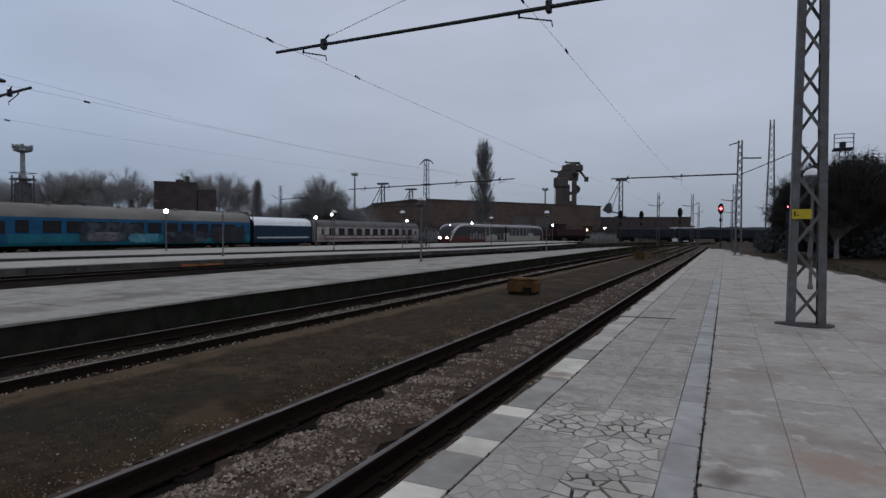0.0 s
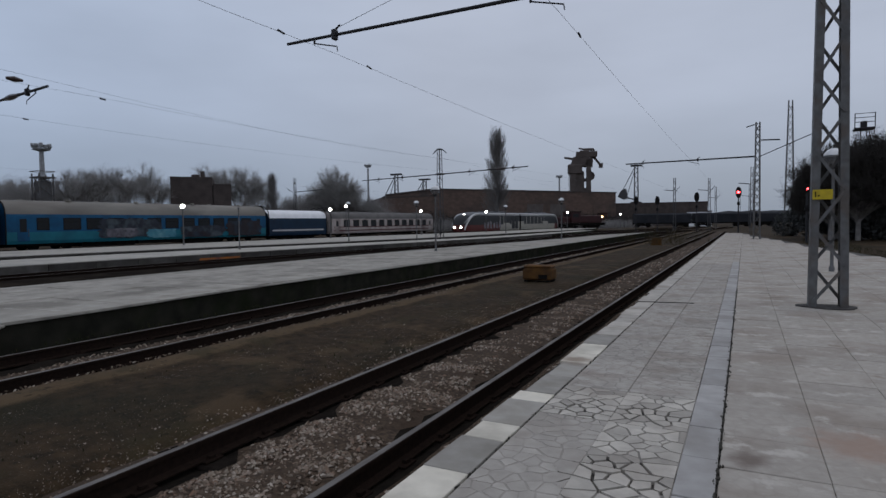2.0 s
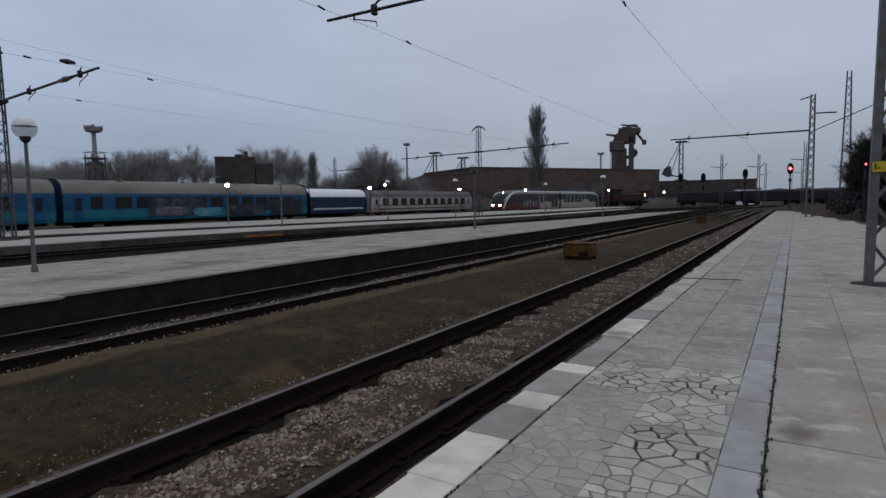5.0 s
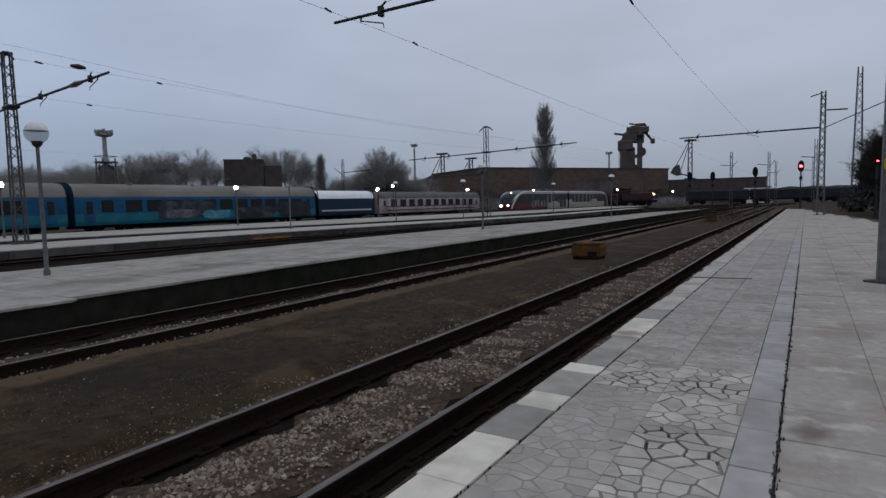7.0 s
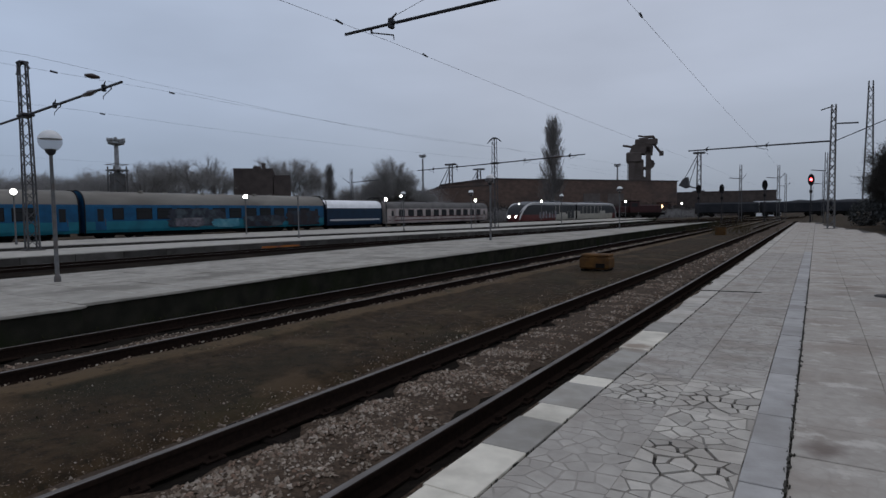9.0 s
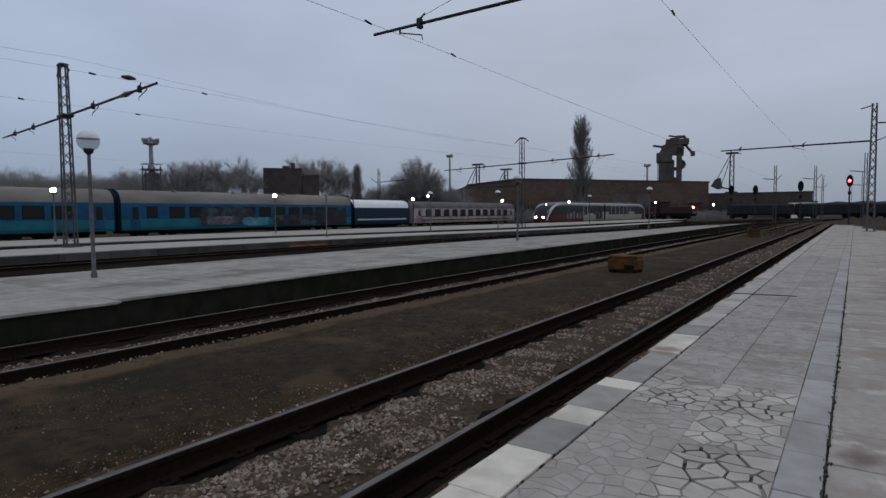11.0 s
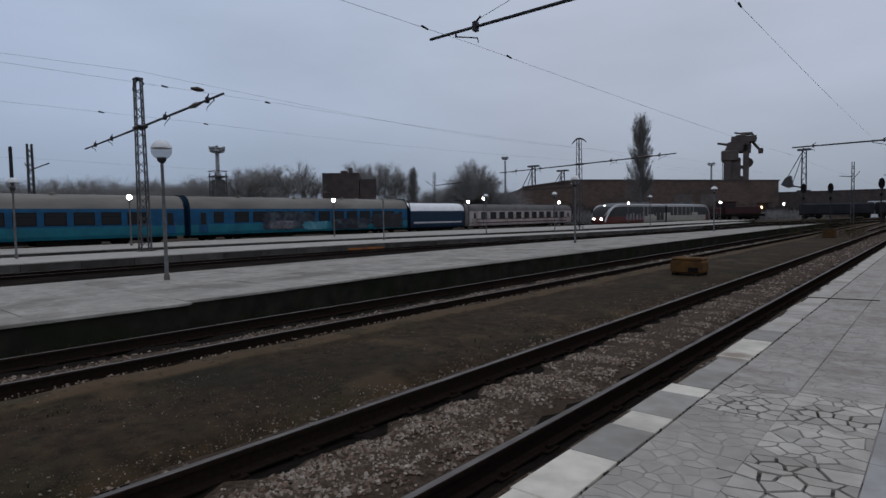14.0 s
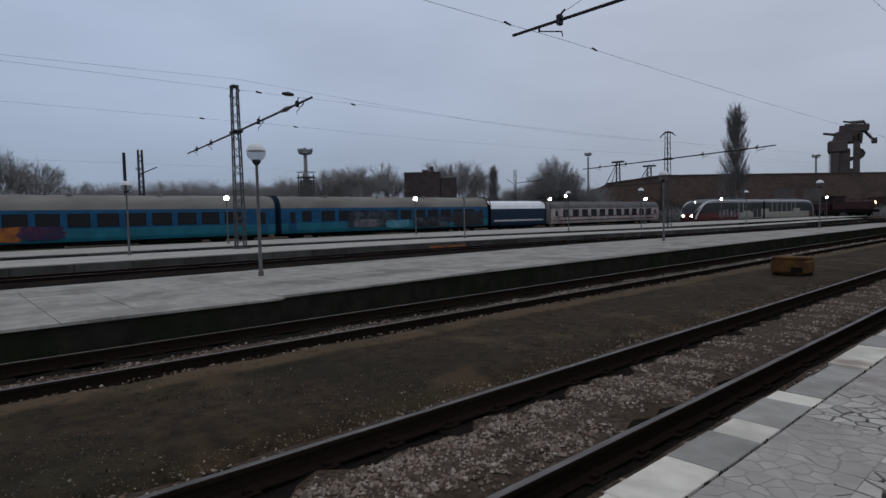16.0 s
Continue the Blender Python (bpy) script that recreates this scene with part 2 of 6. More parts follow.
M_STRIP = material("pale_blue_grey_strip", (0.42, 0.405, 0.385), (0.345, 0.33, 0.31), 6.0, 0.75, bump=0.25, stain=(0.26, 0.24, 0.215), stain_scale=1.6, stain_amount=0.5, piece=0.10)
M_WHITE = material("worn_white_kerb_paint", (0.742, 0.690, 0.577), (0.618, 0.570, 0.474), 6.0, 0.7, bump=0.25, stain=(0.309, 0.280, 0.223), stain_scale=2.0, stain_amount=0.5, piece=0.08)
M_KERB = material("grey_kerb_concrete", (0.371, 0.350, 0.312), (0.299, 0.280, 0.246), 6.0, 0.8, bump=0.25, stain=(0.216, 0.195, 0.153), stain_scale=1.7, stain_amount=0.5, piece=0.12)
M_KERBPALE = material("faded_pale_kerb", (0.50, 0.465, 0.41), (0.41, 0.38, 0.335), 6.0, 0.8, bump=0.25, stain=(0.27, 0.235, 0.19), stain_scale=2.0, stain_amount=0.5, piece=0.13)
for m in (M_KERB, M_WHITE, M_KERBPALE):
    add_spot(m, -1.55, 6.14, 0.2, (0.20, 0.135, 0.09), 0.75)
add_spot(M_SLAB, 0.72, 4.55, 0.34, (0.34, 0.24, 0.185), 0.8)
add_spot(M_SLAB, 0.07, 4.02, 0.14, (0.15, 0.115, 0.095), 0.8)
add_spot(M_SLAB, 1.5, 6.3, 0.3, (0.26, 0.195, 0.155), 0.6)
M_FARSLAB = material("pale_concrete_slab", (0.453, 0.425, 0.372), (0.350, 0.325, 0.284), 2.5, 0.8, bump=0.2, stain=(0.278, 0.270, 0.242), stain_scale=0.5, stain_amount=0.6, piece=0.07)
M_OPPSLAB = material("stained_concrete_slab", (0.385, 0.360, 0.312), (0.29, 0.27, 0.235), 2.2, 0.85, bump=0.25, stain=(0.165, 0.150, 0.126), stain_scale=0.7, stain_amount=0.7, piece=0.07)
add_patches(M_OPPSLAB, (0.19, 0.175, 0.15), 2.4, 0.57, 0.55)
add_patches(M_OPPSLAB, (0.47, 0.445, 0.40), 3.4, 0.57, 0.5)
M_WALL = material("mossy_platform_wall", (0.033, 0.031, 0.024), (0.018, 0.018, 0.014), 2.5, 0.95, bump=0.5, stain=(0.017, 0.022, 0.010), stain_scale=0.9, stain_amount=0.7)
M_PANEL = material("weathered_concrete_panel", (0.088, 0.083, 0.076), (0.05, 0.046, 0.041), 2.0, 0.9, bump=0.4, stain=(0.04, 0.037, 0.03), stain_scale=0.7, stain_amount=0.7, piece=0.35)
M_STEEL = material("galvanised_mast_steel", (0.15, 0.152, 0.155), (0.10, 0.10, 0.10), 8.0, 0.6, 0.4, 0.15, stain=(0.11, 0.085, 0.068), stain_scale=3.0, stain_amount=0.6)
M_DARKSTEEL = material("dark_painted_steel", (0.035, 0.036, 0.04), (0.022, 0.022, 0.024), 9.0, 0.6, 0.3, 0.15)
M_FARSTEEL = material("weathered_far_steel", (0.10, 0.10, 0.105), (0.06, 0.06, 0.062), 4.0, 0.7, 0.3, 0.1)
M_PALESTEEL = material("pale_painted_steel", (0.36, 0.37, 0.38), (0.26, 0.265, 0.27), 3.0, 0.7, 0.1, 0.1)
M_DARKBED = material("sooty_ballast", (0.022, 0.019, 0.016), (0.012, 0.010, 0.009), 6.0, 0.95, bump=0.8, stain=(0.04, 0.033, 0.026), stain_scale=0.8, stain_amount=0.6)
M_WIRE = material("copper_wire", (0.05, 0.05, 0.052), (0.035, 0.035, 0.036), 5.0, 0.6, 0.5, 0.0)
M_PORCELAIN = material("brown_insulator", (0.05, 0.028, 0.02), (0.03, 0.018, 0.014), 10.0, 0.3, 0.0, 0.0)
M_YELLOW = material("yellow_enamel", (0.55, 0.42, 0.02), (0.42, 0.32, 0.02), 12.0, 0.5, bump=0.05)
M_BLACK = material("black_rubber", (0.010, 0.010, 0.011), (0.018, 0.017, 0.016), 9.0, 0.8, bump=0.1)
M_GLOBE = material("milky_lamp_glass", (0.22, 0.22, 0.225), (0.15, 0.15, 0.155), 5.0, 0.25, bump=0.0)
gl = M_GLOBE.node_tree.nodes["Principled BSDF"]
gl.inputs["Alpha"].default_value, gl.inputs["Roughness"].default_value = 0.38, 0.10
M_GLOBETOP = material("white_lamp_cap", (0.78, 0.78, 0.77), (0.62, 0.62, 0.62), 5.0, 0.4, bump=0.05)
M_LIGHT = material("lit_white_lamp", (1.0, 0.97, 0.90), glow=14.0)
M_WARM = material("lit_headlight", (1.0, 0.62, 0.34), glow=9.0)
M_RED = material("lit_red_signal", (1.0, 0.05, 0.06), glow=14.0)
M_CONC = material("mast_footing_concrete", (0.095, 0.09, 0.086), (0.055, 0.05, 0.047), 6.0, 0.9, bump=0.4)
M_BLUE = material("coach_blue_paint", (0.004, 0.092, 0.20), (0.004, 0.055, 0.125), 1.2, 0.62, bump=0.05, stain=(0.004, 0.045, 0.10), stain_scale=0.5, stain_amount=0.6)
M_TEAL = material("coach_teal_paint", (0.010, 0.155, 0.205), (0.009, 0.115, 0.155), 1.0, 0.62, bump=0.05, stain=(0.01, 0.08, 0.12), stain_scale=0.6, stain_amount=0.5)
M_ROOF = material("dusty_coach_roof", (0.265, 0.25, 0.22), (0.195, 0.185, 0.165), 1.0, 0.85, bump=0.2, stain=(0.14, 0.12, 0.105), stain_scale=0.4, stain_amount=0.55, stretch=(1, 0.3, 1))
M_NAVY = material("navy_coach_paint", (0.003, 0.024, 0.055), (0.003, 0.017, 0.04), 1.0, 0.6, bump=0.05)
M_PALEROOF = material("clean_white_roof", (0.85, 0.86, 0.87), (0.76, 0.77, 0.78), 1.5, 0.6, bump=0.05)
M_CREAM = material("cream_coach_paint", (0.45, 0.395, 0.365), (0.34, 0.29, 0.265), 1.0, 0.6, bump=0.05, stain=(0.13, 0.10, 0.095), stain_scale=0.5, stain_amount=0.6)
M_MAROON = material("maroon_stripe_paint", (0.10, 0.022, 0.024), (0.07, 0.018, 0.02), 2.0, 0.6, bump=0.05)
M_DARKROOF = material("grey_coach_roof", (0.16, 0.15, 0.145), (0.11, 0.105, 0.10), 1.0, 0.85, bump=0.2)
M_UNDER = material("sooty_underframe", (0.010, 0.010, 0.010), (0.018, 0.016, 0.014), 3.0, 0.9, bump=0.3)
M_PANE = material("dark_train_glass", (0.006, 0.008, 0.010), (0.010, 0.011, 0.013), 0.5, 0.55, bump=0.0)
M_RCWHITE = material("railcar_white_paint", (0.55, 0.55, 0.55), (0.45, 0.45, 0.45), 1.5, 0.4, bump=0.03)
M_RCCREAM = material("railcar_cream_paint", (0.30, 0.285, 0.24), (0.22, 0.21, 0.18), 1.5, 0.45, bump=0.03)
M_RCRED = material("railcar_red_paint", (0.10, 0.016, 0.014), (0.065, 0.013, 0.012), 1.5, 0.6, bump=0.03)
M_RCROOF = material("railcar_grey_roof", (0.13, 0.135, 0.14), (0.09, 0.09, 0.095), 1.5, 0.6, bump=0.1)
M_GRAFF = material("grey_spray_paint", (0.16, 0.15, 0.17), (0.07, 0.065, 0.075), 2.6, 0.6, bump=0.0, stain=(0.24, 0.23, 0.24), stain_scale=1.6, stain_amount=0.9)
M_GRAFFDARK = material("dark_spray_paint", (0.03, 0.035, 0.05), (0.015, 0.018, 0.025), 1.8, 0.6, bump=0.0, stain=(0.07, 0.09, 0.10), stain_scale=1.3, stain_amount=0.9)
M_GRAFFBROWN = material("brown_spray_paint", (0.030, 0.022, 0.024), (0.014, 0.012, 0.016), 1.4, 0.6, bump=0.0, stain=(0.02, 0.035, 0.055), stain_scale=0.9, stain_amount=0.8)
M_GRAFFPALE = material("pale_blue_spray_paint", (0.07, 0.26, 0.32), (0.05, 0.18, 0.24), 1.8, 0.6, bump=0.0, stain=(0.16, 0.34, 0.38), stain_scale=1.0, stain_amount=0.9)
M_GRAFFORANGE = material("orange_spray_paint", (0.42, 0.14, 0.02), (0.25, 0.08, 0.02), 1.6, 0.6, bump=0.0, stain=(0.10, 0.03, 0.05), stain_scale=0.9, stain_amount=0.9)
M_GRAFFPLUM = material("plum_spray_paint", (0.06, 0.02, 0.05), (0.02, 0.02, 0.06), 1.6, 0.6, bump=0.0, stain=(0.22, 0.05, 0.04), stain_scale=1.1, stain_amount=0.9)
M_LOCORED = material("grimy_loco_red", (0.045, 0.011, 0.011), (0.028, 0.009, 0.009), 1.0, 0.6, bump=0.05)
M_BRICK = material("red_brick_wall", (0.15, 0.103, 0.083), (0.10, 0.073, 0.061), 0.7, 0.9, bump=0.3, stain=(0.075, 0.06, 0.055), stain_scale=0.12, stain_amount=0.8, stretch=(1, 1, 2))
M_DARKBRICK = material("dark_brick_wall", (0.095, 0.078, 0.071), (0.065, 0.054, 0.05), 0.8, 0.9, bump=0.3)
M_PLASTER = material("grey_render_patch", (0.14, 0.125, 0.115), (0.10, 0.085, 0.078), 0.6, 0.9, bump=0.2)
M_CRANE = material("rusty_tower_steel", (0.13, 0.11, 0.10), (0.085, 0.072, 0.066), 0.3, 0.8, 0.2, 0.1)
# bark and twigs are lightened: distance haze is put into their base colour
M_BARK = material("hazed_grey_bark", (0.25, 0.238, 0.228), (0.17, 0.16, 0.152), 3.0, 0.95, bump=0.4)
M_TWIG = island_material("hazed_bare_twig", [(0.34, 0.325, 0.315), (0.46, 0.445, 0.43), (0.40, 0.385, 0.375)])
M_DARKTWIG = island_material("dark_bramble", [(0.05, 0.046, 0.042), (0.075, 0.068, 0.062), (0.06, 0.055, 0.05)])
# leaf green raised towards grey, so the colour carries the haze
M_LEAF = island_material("hazed_evergreen_leaf", [(0.075, 0.080, 0.080), (0.105, 0.110, 0.108), (0.088, 0.093, 0.092)])
M_POPLAR = island_material("grey_poplar_twig", [(0.17, 0.16, 0.155), (0.25, 0.24, 0.23), (0.21, 0.20, 0.193)])
M_HILL = material("far_wooded_ridge", (0.12, 0.122, 0.125), (0.085, 0.087, 0.09), 0.4, 0.95, bump=0.5)
M_WAGON = material("black_wagon_paint", (0.035, 0.037, 0.043), (0.022, 0.024, 0.028), 0.5, 0.8, bump=0.1)
M_ORANGE = material("faded_orange_paint", (0.135, 0.066, 0.019), (0.075, 0.038, 0.015), 4.0, 0.75, bump=0.2, stain=(0.06, 0.035, 0.02), stain_scale=2.5, stain_amount=0.7)
M_DRY = island_material("dry_grass", [(0.10, 0.075, 0.035), (0.07, 0.055, 0.03), (0.05, 0.05, 0.025)])
M_WETGRASS = island_material("low_weed", [(0.03, 0.038, 0.016), (0.045, 0.05, 0.022), (0.06, 0.05, 0.03)])
M_BOARD = material("pale_sign_board", (0.55, 0.57, 0.60), (0.45, 0.47, 0.50), 2.0, 0.6, bump=0.05)
M_BOARDBLUE = material("blue_sign_print", (0.10, 0.16, 0.25), (0.07, 0.11, 0.18), 2.0, 0.6, bump=0.0)


for m in (M_OILSHADE, M_RAIL, M_SLEEPER, M_UNDER, M_WALL, M_DARKBED):
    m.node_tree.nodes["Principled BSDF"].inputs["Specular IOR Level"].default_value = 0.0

# ---- mesh building ----
class Shape:
    """Gathers vertices and faces for one mesh."""
    def __init__(self):
        self.v, self.f, self.m, self.slot = [], [], [], 0

    def add(self, verts, faces):
        o = len(self.v)
        self.v += [tuple(p) for p in verts]
        self.f += [tuple(o + i for i in f) for f in faces]
        self.m += [self.slot] * len(faces)
        return self

    def box(self, x0, x1, y0, y1, z0, z1, b=0.0):
        """A box with its long top and side edges chamfered by b."""
        if b <= 0:
            p = [(x, y, z) for z in (z0, z1) for x, y in ((x0, y0), (x1, y0), (x1, y1), (x0, y1))]
            return self.add(p, [(3, 2, 1, 0), (4, 5, 6, 7), (0, 1, 5, 4), (1, 2, 6, 5), (2, 3, 7, 6), (3, 0, 4, 7)])
        rings = []
        for z, s in ((z0, b), (z0 + b, 0), (z1 - b, 0), (z1, b)):
            rings += [(x0 + s + b * (s == 0) * 0, y0 + s, z), (x1 - s, y0 + s, z), (x1 - s, y1 - s, z), (x0 + s, y1 - s, z)]
        f = [(3, 2, 1, 0), (12, 13, 14, 15)]
        for k in range(3):
            for i in range(4):
                j = (i + 1) % 4
                f.append((4 * k + i, 4 * k + j, 4 * k + 4 + j, 4 * k + 4 + i))
        return self.add(rings, f)

    def tube(self, p, q, r, r2=None, n=8):
        p, q = Vector(p), Vector(q)
        r2 = r if r2 is None else r2
        d = (q - p).normalized()
        a = d.cross(Vector((0, 0, 1)) if abs(d.z) < 0.9 else Vector((1, 0, 0))).normalized()
        c = d.cross(a)
        w = [a * math.cos(2 * math.pi * i / n) + c * math.sin(2 * math.pi * i / n) for i in range(n)]
        f = [(i, (i + 1) % n, n + (i + 1) % n, n + i) for i in range(n)]
        if n > 3:
            f += [tuple(reversed(range(n))), tuple(range(n, 2 * n))]
        return self.add([p + k * r for k in w] + [q + k * r2 for k in w], f)

    def path(self, pts, r, n=6):
        for a, b in zip(pts, pts[1:]):
            self.tube(a, b, r, n=n)
        return self

    def bar(self, p, q, w, t):
        """A flat bar from p to q, w wide and t thick (t across y)."""
        p, q = Vector(p), Vector(q)
        d = (q - p).normalized()
        s = d.cross(Vector((0, 1, 0)))
        s = (s.normalized() if s.length > 1e-4 else Vector((1, 0, 0))) * w / 2
        u = d.cross(s).normalized() * t / 2
        v = [p - s - u, p + s - u, p + s + u, p - s + u, q - s - u, q + s - u, q + s + u, q - s + u]
        return self.add(v, [(3, 2, 1, 0), (4, 5, 6, 7), (0, 1, 5, 4), (1, 2, 6, 5), (2, 3, 7, 6), (3, 0, 4, 7)])

    def lathe(self, prof, n=20, at=(0, 0, 0)):
        """A turned shape from (radius, z) pairs."""
        v, f = [], []
        for r, z in prof:
            v += [(at[0] + r * math.cos(2 * math.pi * i / n), at[1] + r * math.sin(2 * math.pi * i / n), at[2] + z) for i in range(n)]
        for k in range(len(prof) - 1):
            f += [(k * n + i, k * n + (i + 1) % n, (k + 1) * n + (i + 1) % n, (k + 1) * n + i) for i in range(n)]
        f += [tuple(reversed(range(n))), tuple(range((len(prof) - 1) * n, len(prof) * n))]
        return self.add(v, f)

    def loft(self, rings, caps=True):
        """A skin over rings of equal length."""
        n = len(rings[0])
        v = [p for r in rings for p in r]
        f = [(k * n + i, k * n + (i + 1) % n, (k + 1) * n + (i + 1) % n, (k + 1) * n + i) for k in range(len(rings) - 1) for i in range(n)]
        if caps:
            f += [tuple(reversed(range(n))), tuple(range((len(rings) - 1) * n, len(rings) * n))]
        return self.add(v, f)

    def prism(self, poly, z0, z1):
        n = len(poly)
        v = [(x, y, z0) for x, y in poly] + [(x, y, z1) for x, y in poly]
        return self.add(v, [tuple(reversed(range(n))), tuple(range(n, 2 * n))] + [(i, (i + 1) % n, n + (i + 1) % n, n + i) for i in range(n)])

    def mesh(self, name, *mats, smooth=False):
        me = bpy.data.meshes.new(name)
        me.from_pydata(self.v, [], self.f)
        for m in mats:
            me.materials.append(m)
        if len(mats) > 1:
            me.polygons.foreach_set("material_index", self.m)
        if smooth:
            me.polygons.foreach_set("use_smooth", [True] * len(me.polygons))
            me.set_sharp_from_angle(angle=radians(40))
        me.update()
        return me


def part(name, shape, mat, parent, label="", smooth=False):
    mats = mat if isinstance(mat, tuple) else (mat,)
    ob = new(name, shape.mesh(name, *mats, smooth=smooth) if isinstance(shape, Shape) else shape)
    ob.parent = parent
    if label:
        tagged(ob, label)
    return ob


def thing(name, label, category, m=None, group="", kind=""):
    ob = new(name)
    ob.empty_display_size = 0.2
    if m is not None:
        ob.matrix_basis = m
    return tagged(ob, label, category, group, kind)


def solid(name, shape, mat, label, category, kind="", smooth=False):
    mats = mat if isinstance(mat, tuple) else (mat,)
    return tagged(new(name, shape.mesh(name, *mats, smooth=smooth)), label, category, kind=kind)

# ---- ground and tracks ----
RAIL_Z = -0.28            # top of the rails; the platforms' tops are at 0
TRACK_A, TRACK_B = -3.21, -8.77
DROP_B = -0.09           # the second track lies lower


def ease(a, b, t):
    t = min(1.0, max(0.0, (t - a) / (b - a)))
    return t * t * (3 - 2 * t)


def ground_height(x, y):
    z = -0.42
    for c in (TRACK_A, TRACK_B):
        d = DROP_B if c == TRACK_B else 0.0
        z = min(z, -0.62 + d + (0.20 - d) * ease(1.0, 1.45, abs(x - c)))
    if -11.5 < x < TRACK_B - 0.9:
        z = -0.72
    # a low shoulder of grit along the second track
    return z + 0.05 * ease(-6.75, -7.0, x) * ease(-7.75, -7.4, x)


g = Shape()
xs = [-900, -400, -150, -80, -52, -34, -24, -17, -11] + [-10.6 + 0.3 * i for i in range(32)] + [-1.2, 4, 12, 40, 150, 400, 900]
ys = [-400, -100, -30, -8] + [-4 + 0.8 * i for i in range(40)] + [30, 36, 44, 54, 70, 100, 150, 250, 500, 1200, 2500]
gv, gf = [], []
for y in ys:
    for x in xs:
        bump = 0.05 * noise.noise((x * 0.9, y * 0.9, 0)) if -11 < x < -1.4 and -5 < y < 60 else 0
        gv.append((x, y, ground_height(x, y) + bump))
nx = len(xs)
for j in range(len(ys) - 1):
    for i in range(nx - 1):
        gf.append((j * nx + i, j * nx + i + 1, (j + 1) * nx + i + 1, (j + 1) * nx + i))
g.add(gv, gf)
solid("ground", g, M_SOIL, "dark brown bare soil of the station yard", "ground", "structure", smooth=True)

for c, wide in ((TRACK_A, 2.35), (TRACK_B, 2.5)):
    s = Shape()
    rows = [-6 + 0.2 * i for i in range(150)] + [25 + 4 * i for i in range(20)]
    offs = [-wide / 2 - 0.35, -wide / 2, -0.95, -0.80, -0.70, -0.5, -0.25, 0, 0.25, 0.5, 0.70, 0.80, 0.95, wide / 2, wide / 2 + 0.35]
    hs = [-0.24, -0.17, -0.16, -0.20, -0.21, -0.16, -0.125, -0.115, -0.125, -0.16, -0.21, -0.20, -0.16, -0.17, -0.24]
    v, f = [], []
    for y in rows:
        for o, h in zip(offs, hs):
            o += 0.30 * noise.noise((y * 2.3, 3.0 if o > 0 else 8.0, 0)) * (1 if o > 0 else -1) if abs(o) == 0.5 else 0.0
            v.append((c + o, y, RAIL_Z + h - (0.0 - DROP_B if c == TRACK_B else 0.0) + 0.03 * noise.noise((o * 3, y * 1.7, c))))
    k = len(offs)
    for j in range(len(rows) - 1):
        for i in range(k - 1):
            # slot 1 paints oil and rail shade into the strips by the rails
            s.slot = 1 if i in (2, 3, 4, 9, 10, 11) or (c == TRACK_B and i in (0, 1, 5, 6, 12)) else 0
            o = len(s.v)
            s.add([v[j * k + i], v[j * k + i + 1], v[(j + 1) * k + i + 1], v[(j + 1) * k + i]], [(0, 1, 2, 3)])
    solid("ballast", s, (M_BALLAST, M_OILSHADE), "stony grey-brown track ballast, with oil and painted shade along the rails", "ballast", "structure")


def stones(name, label, areas, seed):
    """Loose stones: areas of (x0, x1, y0, y1, z, count, size)."""
    rng = np.random.default_rng(seed)
    base = np.array([(1, 0, 0), (-1, 0, 0), (0, 1, 0), (0, -1, 0), (0, 0, 1), (0, 0, -1)], float)
    tri = [(0, 2, 4), (2, 1, 4), (1, 3, 4), (3, 0, 4), (2, 0, 5), (1, 2, 5), (3, 1, 5), (0, 3, 5)]
    s = Shape()
    for x0, x1, y0, y1, z, count, size in areas:
        for _ in range(count):
            r = size * rng.uniform(0.5, 1.25)
            q = base * rng.uniform(0.55, 1.2, (6, 3)) * (r, r * rng.uniform(0.6, 1.0), r * 0.7) + rng.normal(0, 0.16 * r, (6, 3))
            a = rng.uniform(0, 6.28)
            ca, sa = math.cos(a), math.sin(a)
            q = np.stack([q[:, 0] * ca - q[:, 1] * sa, q[:, 0] * sa + q[:, 1] * ca, q[:, 2]], 1)
            x, y = rng.uniform(x0, x1), rng.uniform(y0, y1)
            if (1.5 if x > -3.9 else 0.9) * noise.noise((x * 1.3, y * 1.0, 5.0)) + 0.5 * noise.noise((x * 5, y * 5, 1.0)) < rng.uniform(-0.6, 0.2) - (0.15 if y < 6 else 0.0) - 0.35 * abs(x - TRACK_A if x > -6 else 0.4):
                continue
            if abs(x - TRACK_A) < 0.7 and abs((y + 1.0) / 0.62 % 1.0 - 0.5) > 0.33 and rng.random() < 0.35 + 0.6 * ease(1.5, 7, y):
                continue
            if abs(x - TRACK_A) < 0.7 and abs(x - TRACK_A) > 0.45 + 0.34 * noise.noise((y * 2.3, 3.0 if x > TRACK_A else 8.0, 0)):
                continue
            s.add(q + (x, y, z(x, y) if callable(z) else z), tri)
    return solid(name, s, M_STONE, label, "stones", "stuff")


def bed(x, y):
    o = x - (TRACK_A if x > -6 else TRACK_B)
    return RAIL_Z - (0.122 if x > -6 else 0.122 - DROP_B) - 0.05 * ease(0.2, 0.7, abs(o)) - 0.06 * ease(1.2, 1.6, abs(o)) + 0.03 * noise.noise((o * 3, y * 1.7, TRACK_A if x > -6 else TRACK_B))


